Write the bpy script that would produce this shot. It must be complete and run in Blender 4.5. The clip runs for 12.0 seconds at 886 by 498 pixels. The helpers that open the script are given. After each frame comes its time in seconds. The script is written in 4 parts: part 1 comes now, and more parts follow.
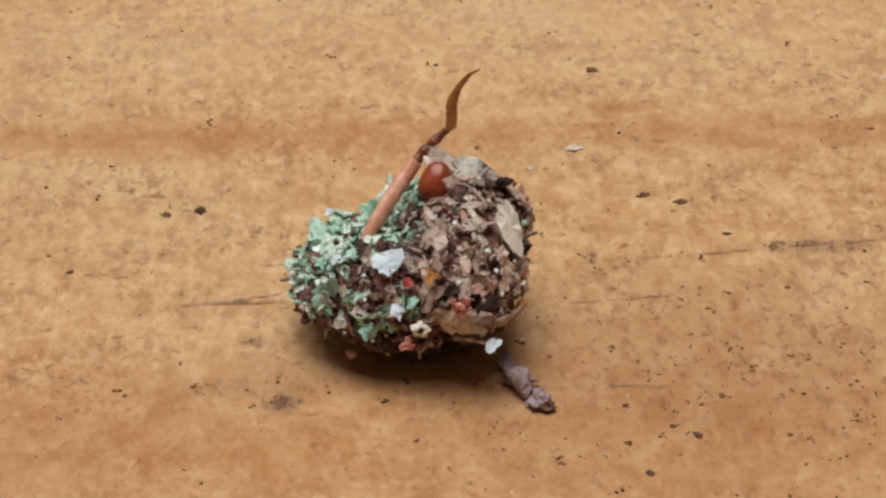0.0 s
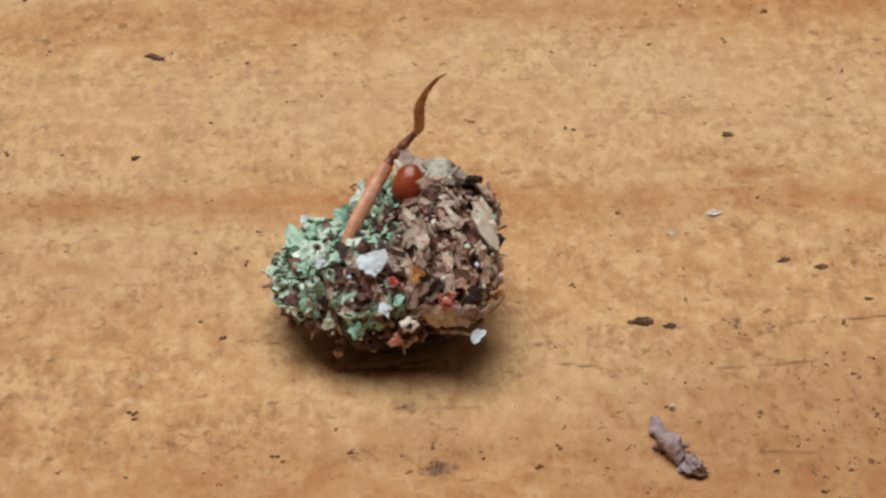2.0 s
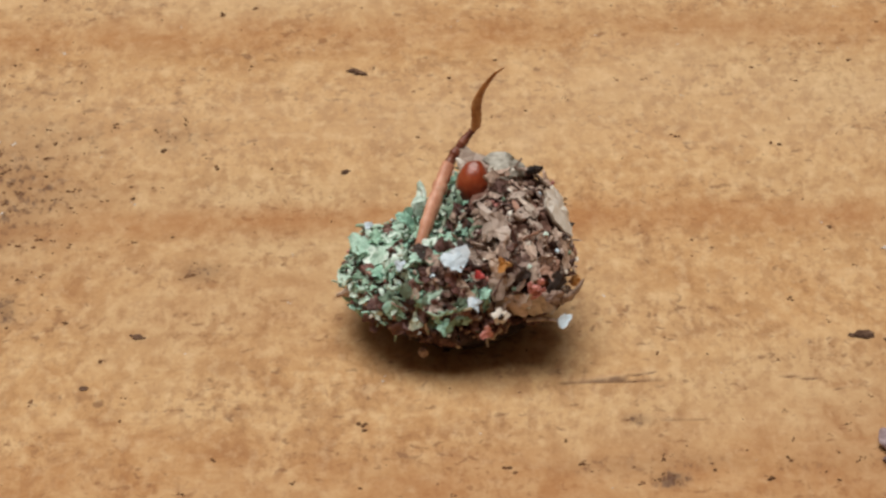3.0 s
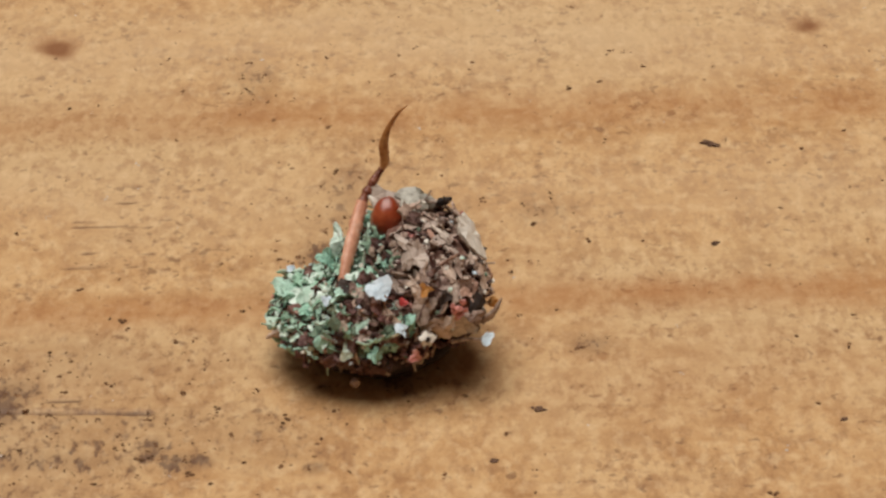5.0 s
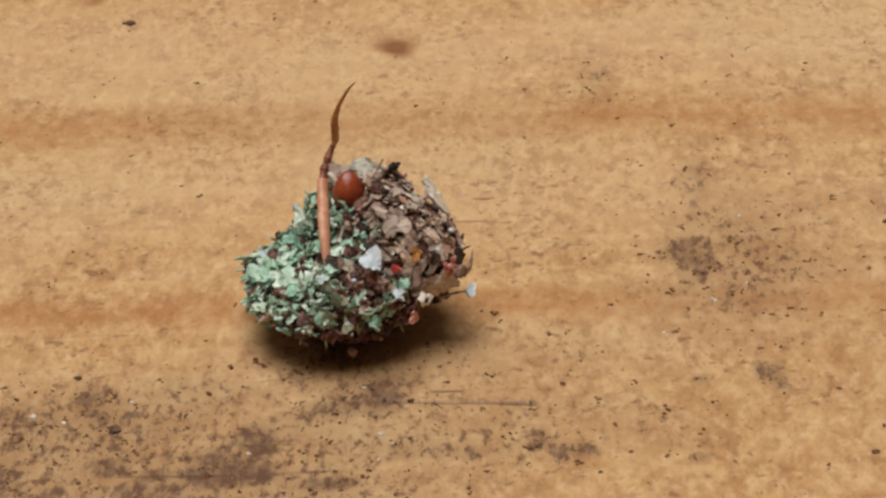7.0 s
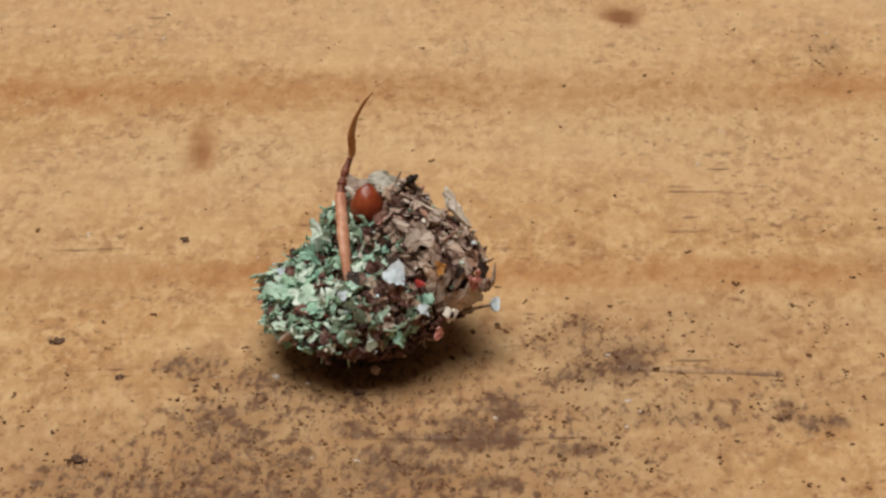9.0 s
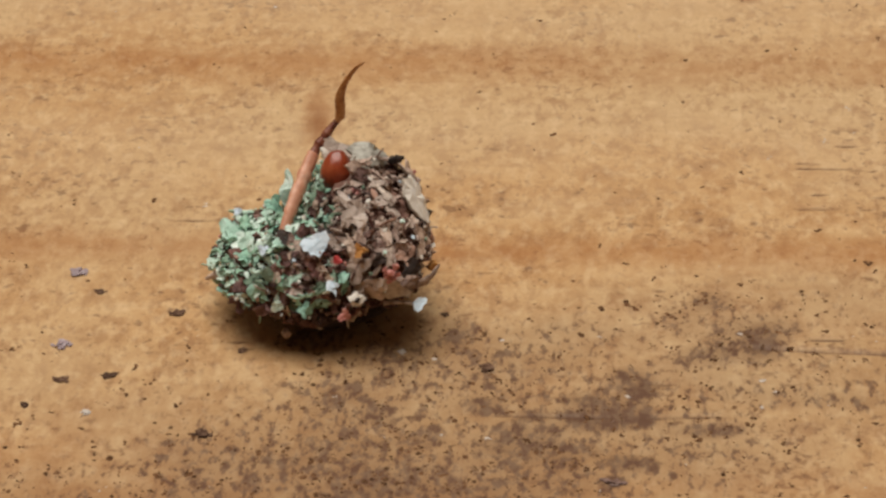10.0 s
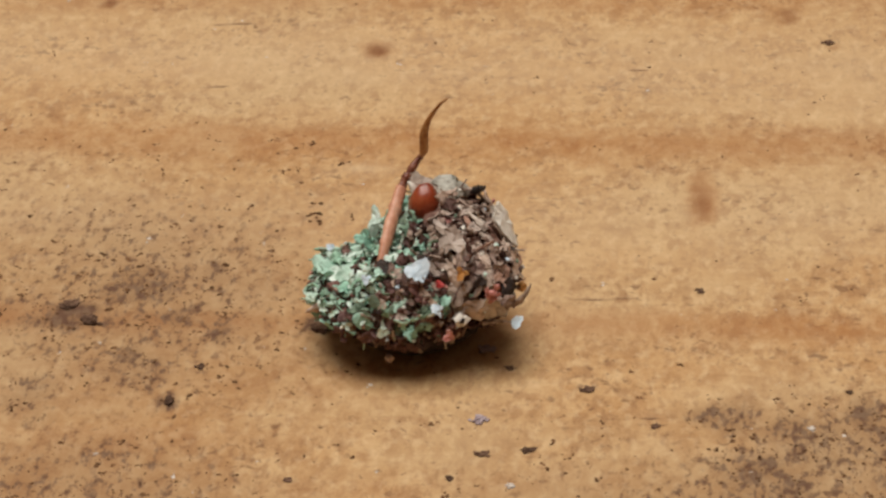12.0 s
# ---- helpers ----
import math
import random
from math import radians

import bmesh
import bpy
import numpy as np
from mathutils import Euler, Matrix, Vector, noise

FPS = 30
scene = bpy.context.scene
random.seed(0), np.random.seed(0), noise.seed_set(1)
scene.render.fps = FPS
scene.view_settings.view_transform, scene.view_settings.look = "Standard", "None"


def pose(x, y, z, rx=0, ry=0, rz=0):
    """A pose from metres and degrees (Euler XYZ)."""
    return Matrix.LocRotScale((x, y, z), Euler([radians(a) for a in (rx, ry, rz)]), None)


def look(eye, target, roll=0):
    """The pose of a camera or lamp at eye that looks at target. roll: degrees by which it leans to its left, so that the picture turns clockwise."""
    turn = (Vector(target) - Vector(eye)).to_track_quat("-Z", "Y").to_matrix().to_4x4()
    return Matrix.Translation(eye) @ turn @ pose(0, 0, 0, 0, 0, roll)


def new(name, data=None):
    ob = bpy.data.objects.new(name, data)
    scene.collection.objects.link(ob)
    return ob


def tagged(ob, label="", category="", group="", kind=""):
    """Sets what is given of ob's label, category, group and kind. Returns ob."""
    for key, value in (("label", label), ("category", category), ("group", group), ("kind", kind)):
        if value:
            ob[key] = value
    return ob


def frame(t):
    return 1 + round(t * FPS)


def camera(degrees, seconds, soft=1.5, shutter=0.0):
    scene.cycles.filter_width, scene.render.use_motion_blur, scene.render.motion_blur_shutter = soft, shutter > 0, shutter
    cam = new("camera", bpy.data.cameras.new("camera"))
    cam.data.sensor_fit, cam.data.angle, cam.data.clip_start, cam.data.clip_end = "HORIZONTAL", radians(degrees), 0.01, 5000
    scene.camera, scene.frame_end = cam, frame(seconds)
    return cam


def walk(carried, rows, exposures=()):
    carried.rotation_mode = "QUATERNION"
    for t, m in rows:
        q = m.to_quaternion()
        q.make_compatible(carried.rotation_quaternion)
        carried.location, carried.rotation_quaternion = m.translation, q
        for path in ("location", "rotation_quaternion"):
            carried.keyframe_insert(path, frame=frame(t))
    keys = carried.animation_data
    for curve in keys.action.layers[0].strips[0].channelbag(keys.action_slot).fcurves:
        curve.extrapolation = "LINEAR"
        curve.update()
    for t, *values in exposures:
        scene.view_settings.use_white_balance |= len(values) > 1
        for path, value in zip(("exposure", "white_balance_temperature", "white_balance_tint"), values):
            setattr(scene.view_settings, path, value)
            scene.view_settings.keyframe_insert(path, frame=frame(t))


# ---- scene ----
cam = camera(14.01, 12.0, soft=2.7)
# seconds, eye, point looked at on the board, roll
PATH = [
    (0, (-0.001411, -0.078618, 0.052146), (0.000111, 0.000475, 0), -0.31),
    (0.5, (-0.002230, -0.078597, 0.052758), (-0.000213, 0.002095, 0), -0.19),
    (1, (-0.003635, -0.078125, 0.052621), (-0.002526, 0.002234, 0), -0.42),
    (1.5, (-0.003772, -0.079196, 0.053604), (-0.002357, 0.003464, 0), -0.45),
    (2, (-0.004370, -0.079137, 0.053906), (-0.003737, 0.003798, 0), -0.75),
    (2.5, (-0.006488, -0.079581, 0.054237), (-0.006457, 0.005339, 0), -0.91),
    (2.7, (-0.007615, -0.079559, 0.053875), (-0.007717, 0.004564, 0), -0.89),
    (4.3, (-0.016118, -0.080660, 0.055184), (-0.016239, 0.005987, 0), -1.77),
    (4.5, (-0.016744, -0.080600, 0.055103), (-0.016488, 0.006523, 0), -1.69),
    (4.6, (-0.017468, -0.080934, 0.055408), (-0.017778, 0.006855, 0), -1.68),
    (5, (-0.019741, -0.080892, 0.056148), (-0.020445, 0.008918, 0), -1.77),
    (5.3, (-0.023720, -0.080159, 0.056317), (-0.025336, 0.010845, 0), -2.00),
    (5.5, (-0.025502, -0.079711, 0.056221), (-0.026915, 0.010516, 0), -2.21),
    (6, (-0.026920, -0.081203, 0.057284), (-0.029303, 0.011738, 0), -2.38),
    (6.5, (-0.025591, -0.082708, 0.057414), (-0.027302, 0.009565, 0), -2.10),
    (7, (-0.028763, -0.083205, 0.057754), (-0.031179, 0.009105, 0), -1.95),
    (7.2, (-0.030081, -0.082969, 0.057760), (-0.033000, 0.010432, 0), -2.07),
    (7.5, (-0.031721, -0.082312, 0.057367), (-0.035202, 0.009639, 0), -2.14),
    (7.7, (-0.033000, -0.081902, 0.056937), (-0.036192, 0.009344, 0), -2.01),
    (9.3, (-0.034631, -0.083252, 0.056836), (-0.039304, 0.007082, 0), -1.07),
    (9.5, (-0.035679, -0.082641, 0.056447), (-0.040725, 0.006762, 0), -1.07),
    (9.6, (-0.035777, -0.082210, 0.056533), (-0.040779, 0.006886, 0), -1.12),
    (10, (-0.037268, -0.081701, 0.055613), (-0.041816, 0.005935, 0), -0.79),
    (10.5, (-0.038340, -0.081917, 0.056977), (-0.043039, 0.009319, 0), -0.94),
    (11, (-0.041561, -0.083080, 0.057057), (-0.047580, 0.009748, 0), -1.17),
    (11.5, (-0.043514, -0.084586, 0.057744), (-0.051175, 0.010371, 0), -1.59),
    (11.6, (-0.043886, -0.084824, 0.058071), (-0.051830, 0.010763, 0), -1.72),
    (12, (-0.045206, -0.084462, 0.057486), (-0.053889, 0.010063, 0), -1.80),
]
walk(cam, [(t, look(eye, target, roll)) for t, eye, target, roll in PATH],
     exposures=((0.0, 0.0, 6450, 10), (2.5, -0.01, 6500, 10), (6.5, -0.08, 6720, 10), (9.8, -0.1, 6760, 10), (11.0, -0.1, 6700, 10), (12.0, -0.08, 6700, 10)))

# ---- daylight: a soft bright sky with a veiled sun behind and to the left ----
SUN_AZ, SUN_EL = radians(-70), radians(85)
world = bpy.data.worlds.new("sky")
scene.world = world
world.use_nodes = True
wn = world.node_tree
bg = wn.nodes["Background"]
sky = wn.nodes.new("ShaderNodeTexSky")
sky.sky_type, sky.sun_disc = "NISHITA", False
sky.sun_elevation, sky.sun_rotation = SUN_EL, SUN_AZ
sky.dust_density, sky.air_density, sky.ozone_density = 4.0, 1.0, 0.6
veil = wn.nodes.new("ShaderNodeHueSaturation")
veil.inputs["Saturation"].default_value = 0.0
warm = wn.nodes.new("ShaderNodeMix")
warm.data_type, warm.blend_type = "RGBA", "MULTIPLY"
warm.inputs[0].default_value, warm.inputs[7].default_value = 1.0, (1.0, 0.67, 0.45, 1)
wn.links.new(sky.outputs[0], veil.inputs["Color"])
wn.links.new(veil.outputs[0], warm.inputs[6])
wn.links.new(warm.outputs[2], bg.inputs[0])
bg.inputs[1].default_value = 0.025
sun = bpy.data.lights.new("sun", "SUN")
sun.energy, sun.angle, sun.color = 3.06, radians(40), (1.0, 0.985, 0.955)
toward = Vector((math.sin(SUN_AZ) * math.cos(SUN_EL), math.cos(SUN_AZ) * math.cos(SUN_EL), math.sin(SUN_EL)))
new("sun", sun).matrix_world = look(toward * 0.5, (0, 0, 0))
scene.view_settings.exposure = 0.0

MM = 0.001


# ---- materials ----
def material(name):
    m = bpy.data.materials.new(name)
    m.use_nodes = True
    return m, m.node_tree, m.node_tree.nodes["Principled BSDF"]


def node(nt, kind, **inputs):
    n = nt.nodes.new(kind)
    for key, value in inputs.items():
        n.inputs[key.replace("_", " ")].default_value = value
    return n


def mm_space(nt, sx=1.0, sy=1.0, sz=1.0):
    """Object coordinates in millimetres, stretched."""
    tc = nt.nodes.new("ShaderNodeTexCoord")
    mp = nt.nodes.new("ShaderNodeMapping")
    mp.inputs["Scale"].default_value = (1000 * sx, 1000 * sy, 1000 * sz)
    nt.links.new(tc.outputs["Object"], mp.inputs[0])
    return mp.outputs[0]


def noise_of(nt, space, scale, detail=4.0, rough=0.55, distort=0.0):
    n = node(nt, "ShaderNodeTexNoise", Scale=scale, Detail=detail, Roughness=rough, Distortion=distort)
    nt.links.new(space, n.inputs["Vector"])
    return n.outputs[0]


def ramp_of(nt, fac, *stops):
    r = nt.nodes.new("ShaderNodeValToRGB")
    while len(r.color_ramp.elements) < len(stops):
        r.color_ramp.elements.new(0.5)
    for e, (p, c) in zip(r.color_ramp.elements, stops):
        e.position = p
        e.color = (*c, 1) if not isinstance(c, (int, float)) else (c, c, c, 1)
    nt.links.new(fac, r.inputs[0])
    return r.outputs[0]


def mix_of(nt, fac, a, b, how="MIX"):
    m = nt.nodes.new("ShaderNodeMix")
    m.data_type, m.blend_type = "RGBA", how
    for slot, v in ((0, fac), (6, a), (7, b)):
        if isinstance(v, (int, float)):
            m.inputs[slot].default_value = v
        elif isinstance(v, tuple):
            m.inputs[slot].default_value = (*v, 1)
        else:
            nt.links.new(v, m.inputs[slot])
    return m.outputs[2]


def math_of(nt, op, a, b):
    m = nt.nodes.new("ShaderNodeMath")
    m.operation = op
    for slot, v in ((0, a), (1, b)):
        if isinstance(v, (int, float)):
            m.inputs[slot].default_value = v
        else:
            nt.links.new(v, m.inputs[slot])
    return m.outputs[0]


def bump_of(nt, bsdf, height, distance, strength=1.0):
    b = nt.nodes.new("ShaderNodeBump")
    b.inputs["Strength"].default_value, b.inputs["Distance"].default_value = strength, distance
    nt.links.new(height, b.inputs["Height"])
    nt.links.new(b.outputs[0], bsdf.inputs["Normal"])


def debris(name, dark, mid, light, rough=0.8, grain=6.0, spread=0.5, islands=False, hues=()):
    """Dry plant matter: three tones by fine and coarse noise, each piece a little lighter or darker."""
    m, nt, bsdf = material(name)
    sp = mm_space(nt)
    fine = noise_of(nt, sp, grain, 5, 0.65)
    col = ramp_of(nt, fine, (0.3, dark), (0.5, mid), (0.7, light))
    coarse = noise_of(nt, sp, 1.3, 2)
    col = mix_of(nt, ramp_of(nt, coarse, (0.35, 0.0), (0.7, 0.55)), col, dark)
    if islands:
        info = nt.nodes.new("ShaderNodeNewGeometry").outputs["Random Per Island"]
    else:
        info = nt.nodes.new("ShaderNodeObjectInfo").outputs["Random"]
    tone = ramp_of(nt, info, *(hues or ((0.0, 1 - spread), (1.0, 1.0))))
    col = mix_of(nt, 1.0, col, tone, "MULTIPLY")
    nt.links.new(col, bsdf.inputs["Base Color"])
    bsdf.inputs["Roughness"].default_value = rough
    bsdf.inputs["Specular IOR Level"].default_value = 0.5 if rough < 0.75 else 0.15
    bump_of(nt, bsdf, fine, 0.04 * MM, 0.8)
    return m


def wood():
    m, nt, bsdf = material("weathered_pine")
    mottle = noise_of(nt, mm_space(nt, 0.75, 0.55, 0.6), 1.0, 7, 0.72, 0.3)
    blotch = noise_of(nt, mm_space(nt, 2.1, 1.15, 2.0), 1.0, 4, 0.62, 0.15)
    fine = noise_of(nt, mm_space(nt, 4.6, 2.5, 3.0), 1.0, 3, 0.6, 0.1)
    glint = noise_of(nt, mm_space(nt, 2.7, 1.7, 1.0), 1.0, 3, 0.6, 0.0)
    fibre = noise_of(nt, mm_space(nt, 0.3, 4.2, 4.0), 1.0, 4, 0.6)
    long_grain = noise_of(nt, mm_space(nt, 0.03, 0.6, 0.5), 1.0, 4, 0.6, 0.3)
    broad = noise_of(nt, mm_space(nt, 0.07, 0.11, 0.1), 1.0, 3)
    dots = noise_of(nt, mm_space(nt, 2.6, 2.9, 4.0), 1.0, 2, 0.5, 0.4)
    where = noise_of(nt, mm_space(nt, 0.3, 0.5, 1), 1.0, 3)
    busy = ramp_of(nt, where, (0.36, 0.3), (0.6, 1.0))
    col = ramp_of(nt, mottle, (0.34, (0.65, 0.432, 0.222)), (0.46, (0.575, 0.355, 0.168)), (0.55, (0.495, 0.282, 0.122)), (0.66, (0.36, 0.182, 0.074)))
    col = mix_of(nt, ramp_of(nt, long_grain, (0.38, 0.0), (0.66, 0.4)), col, (0.46, 0.245, 0.095))
    col = mix_of(nt, ramp_of(nt, broad, (0.42, 0.0), (0.64, 0.55)), col, (0.58, 0.41, 0.225))
    col = mix_of(nt, math_of(nt, "MULTIPLY", busy, ramp_of(nt, blotch, (0.50, 0.0), (0.61, 0.64))), col, (0.34, 0.175, 0.075))
    col = mix_of(nt, math_of(nt, "MULTIPLY", busy, ramp_of(nt, fine, (0.53, 0.0), (0.65, 0.5))), col, (0.27, 0.135, 0.06))
    col = mix_of(nt, ramp_of(nt, glint, (0.50, 0.0), (0.68, 0.42)), col, (0.74, 0.535, 0.305))
    col = mix_of(nt, ramp_of(nt, fibre, (0.56, 0.0), (0.74, 0.25)), col, (0.33, 0.17, 0.07))
    pit = math_of(nt, "ADD", math_of(nt, "MULTIPLY", dots, 0.7), math_of(nt, "MULTIPLY", where, 0.3))
    col = mix_of(nt, ramp_of(nt, pit, (0.60, 0.0), (0.66, 0.6)), col, (0.16, 0.075, 0.035))
    worn_by = ramp_of(nt, mottle, (0.3, 0.55), (0.6, 1.0))
    for name, tint, lo, hi, most in (("pale", (0.70, 0.52, 0.32), 0.15, 1.0, 0.45), ("red_tone", (0.37, 0.145, 0.04), 0.12, 0.95, 0.72),
                                     ("knot", (0.22, 0.085, 0.03), 0.05, 0.85, 0.9)):
        at = nt.nodes.new("ShaderNodeAttribute")
        at.attribute_name = name
        col = mix_of(nt, ramp_of(nt, math_of(nt, "MULTIPLY", at.outputs["Fac"], worn_by), (lo, 0.0), (hi, most)), col, tint)
    at = nt.nodes.new("ShaderNodeAttribute")
    at.attribute_name = "mould"
    col = mix_of(nt, ramp_of(nt, at.outputs["Fac"], (0.02, 0.0), (0.75, 0.78)), col, (0.21, 0.115, 0.056))
    # mould grows in clumps: coarse patches broken by finer ones, each with a crisp ragged edge
    clump = math_of(nt, "ADD", math_of(nt, "MULTIPLY", blotch, 0.45), math_of(nt, "MULTIPLY", fine, 0.55))
    grown = math_of(nt, "ADD", clump, math_of(nt, "MULTIPLY", at.outputs["Fac"], 0.2))
    grown = math_of(nt, "MULTIPLY", ramp_of(nt, grown, (0.575, 0.0), (0.665, 1.0)), ramp_of(nt, at.outputs["Fac"], (0.06, 0.0), (0.3, 0.78)))
    col = mix_of(nt, grown, col, mix_of(nt, ramp_of(nt, glint, (0.42, 0.0), (0.58, 1.0)), (0.09, 0.037, 0.022), (0.17, 0.10, 0.06)))
    at = nt.nodes.new("ShaderNodeAttribute")
    at.attribute_name = "crack"
    col = mix_of(nt, ramp_of(nt, at.outputs["Fac"], (0.15, 0.0), (0.8, 0.8)), col, (0.11, 0.05, 0.024))
    nt.links.new(col, bsdf.inputs["Base Color"])
    nt.links.new(ramp_of(nt, mottle, (0.3, 0.5), (0.7, 0.72)), bsdf.inputs["Roughness"])
    bsdf.inputs["Specular IOR Level"].default_value = 0.35
    bump_of(nt, bsdf, math_of(nt, "ADD", math_of(nt, "MULTIPLY", fibre, 0.5), math_of(nt, "MULTIPLY", blotch, 0.6)), 0.05 * MM, 0.6)
    return m


WOOD = wood()
GREENS = ((0.0, (0.26, 0.26, 0.20)), (0.16, (0.46, 0.56, 0.46)), (0.36, (0.76, 0.92, 0.78)), (0.55, (0.62, 0.84, 0.77)), (0.78, (1.0, 1.0, 0.95)), (0.9, (1.25, 1.14, 1.16)), (1.0, (1.3, 1.16, 1.18)))
BROWNS = ((0.0, (0.11, 0.06, 0.055)), (0.16, (0.30, 0.18, 0.155)), (0.34, (0.56, 0.42, 0.37)), (0.52, (0.80, 0.70, 0.62)), (0.74, (1.0, 0.93, 0.84)), (0.88, (1.0, 0.99, 0.90)), (1.0, (0.95, 0.62, 0.50)))
TANS = ((0.0, (0.55, 0.43, 0.39)), (0.2, (0.80, 0.70, 0.64)), (0.42, (0.86, 0.83, 0.78)), (0.62, (0.92, 0.76, 0.64)), (0.85, (1.0, 0.97, 0.90)), (1.0, (0.86, 0.60, 0.49)))
LICHEN = debris("lichen_green", (0.26, 0.38, 0.31), (0.55, 0.75, 0.65), (0.78, 0.91, 0.85), 0.7, 5, 0.45, hues=GREENS)
BARK = debris("bark_brown", (0.10, 0.062, 0.054), (0.44, 0.35, 0.305), (0.78, 0.71, 0.645), 0.65, 5, 0.7, hues=BROWNS)
LEAF = debris("dead_leaf", (0.24, 0.18, 0.158), (0.66, 0.585, 0.53), (0.86, 0.82, 0.765), 0.6, 3.5, 0.5, hues=TANS)
GREY_LEAF = debris("grey_leaf", (0.18, 0.16, 0.13), (0.48, 0.46, 0.39), (0.70, 0.70, 0.62), 0.6, 3.5, 0.1)
RED_LEAF = debris("red_leaf", (0.20, 0.08, 0.05), (0.48, 0.26, 0.18), (0.62, 0.40, 0.30), 0.6, 3.5, 0.1)
GREEN_GRIT = debris("lichen_crumbs", (0.16, 0.23, 0.18), (0.42, 0.58, 0.48), (0.72, 0.84, 0.77), 0.75, 5, 0.5, islands=True, hues=GREENS)
BROWN_GRIT = debris("bark_crumbs", (0.10, 0.06, 0.052), (0.44, 0.345, 0.30), (0.76, 0.68, 0.615), 0.75, 5, 0.6, islands=True, hues=BROWNS)
# the core is coloured dark so that crevices between the pieces look shaded
CORE = debris("packed_core_gap_shade", (0.05, 0.022, 0.017), (0.19, 0.10, 0.075), (0.36, 0.22, 0.175), 0.8, 3, 0.0)
DARK = debris("dark_humus_and_shade", (0.012, 0.008, 0.007), (0.045, 0.026, 0.02), (0.10, 0.065, 0.05), 0.7, 5, 0.4)
CRUMB = debris("soil_crumb", (0.06, 0.03, 0.018), (0.19, 0.105, 0.066), (0.36, 0.225, 0.15), 0.8, 7, 0.5)
BEAD = debris("brown_bead", (0.22, 0.13, 0.09), (0.46, 0.32, 0.25), (0.62, 0.48, 0.40), 0.6, 5, 0.1)
WHITE = debris("chalk_white", (0.48, 0.62, 0.72), (0.68, 0.80, 0.88), (0.80, 0.88, 0.93), 0.6, 4, 0.08)
CREAM = debris("cream_bark", (0.68, 0.62, 0.53), (0.84, 0.80, 0.71), (0.90, 0.88, 0.83), 0.6, 3, 0.1)
ORANGE = debris("orange_flake", (0.34, 0.13, 0.02), (0.62, 0.29, 0.07), (0.75, 0.42, 0.16), 0.6, 5, 0.1)
SALMON = debris("salmon_bud", (0.42, 0.11, 0.08), (0.70, 0.30, 0.26), (0.82, 0.55, 0.50), 0.6, 6, 0.2)
CRIMSON = debris("crimson_bud", (0.30, 0.02, 0.02), (0.55, 0.06, 0.06), (0.65, 0.15, 0.12), 0.5, 5, 0.2)
# rusty debris, dark enough to double as painted shade along the low rim
RUST = debris("rusty_humus_and_shade", (0.05, 0.018, 0.015), (0.18, 0.073, 0.058), (0.38, 0.21, 0.17), 0.65, 5, 0.5)
STALK = debris("pink_stalk", (0.46, 0.18, 0.10), (0.76, 0.39, 0.25), (0.84, 0.54, 0.39), 0.45, 3, 0.05)
BLADE = debris("brown_blade", (0.26, 0.09, 0.025), (0.58, 0.26, 0.08), (0.70, 0.40, 0.16), 0.45, 3, 0.1)
JOINT = debris("dark_red_joint", (0.10, 0.02, 0.01), (0.26, 0.075, 0.035), (0.52, 0.24, 0.14), 0.45, 3.5, 0.1)
HUSK = debris("red_husk", (0.15, 0.022, 0.008), (0.34, 0.06, 0.02), (0.48, 0.12, 0.045), 0.3, 2.2, 0.05)
CHIP = debris("mauve_grey_bark", (0.19, 0.135, 0.145), (0.42, 0.325, 0.34), (0.62, 0.53, 0.55), 0.6, 4, 0.1)
SOIL = debris("soil_specks", (0.085, 0.036, 0.015), (0.22, 0.105, 0.048), (0.36, 0.20, 0.10), 0.9, 8, 0.6, islands=True)
SAND = debris("pale_specks", (0.5, 0.42, 0.34), (0.7, 0.62, 0.54), (0.8, 0.75, 0.7), 0.6, 5, 0.3, islands=True)


# ---- mesh helpers ----
def finish(name, bm, mat, smooth=False):
    me = bpy.data.meshes.new(name)
    bm.to_mesh(me)
    bm.free()
    me.materials.append(mat)
    if smooth:
        me.polygons.foreach_set("use_smooth", [True] * len(me.polygons))
    return me


def part(name, bm, mat, parent, label="", smooth=False):
    ob = new(name, finish(name, bm, mat, smooth))
    ob.parent = parent
    return tagged(ob, label)


def wobble(bm, amount, freq, seed):
    for v in bm.verts:
        n = noise.noise_vector(v.co / MM * freq + Vector((seed * 3.1, seed * 1.7, seed * 0.9)))
        v.co += n * amount * MM


def lump(rx, ry, rz, seed, rough=0.18, freq=1.2, sub=2):
    bm = bmesh.new()
    bmesh.ops.create_icosphere(bm, subdivisions=sub, radius=1.0)
    for v in bm.verts:
        n = noise.noise(v.co * freq + Vector((seed * 2.3, seed, -seed)))
        k = 1 + rough * 2 * n
        v.co = Vector((v.co.x * rx * k, v.co.y * ry * k, v.co.z * rz * k)) * MM
    return bm


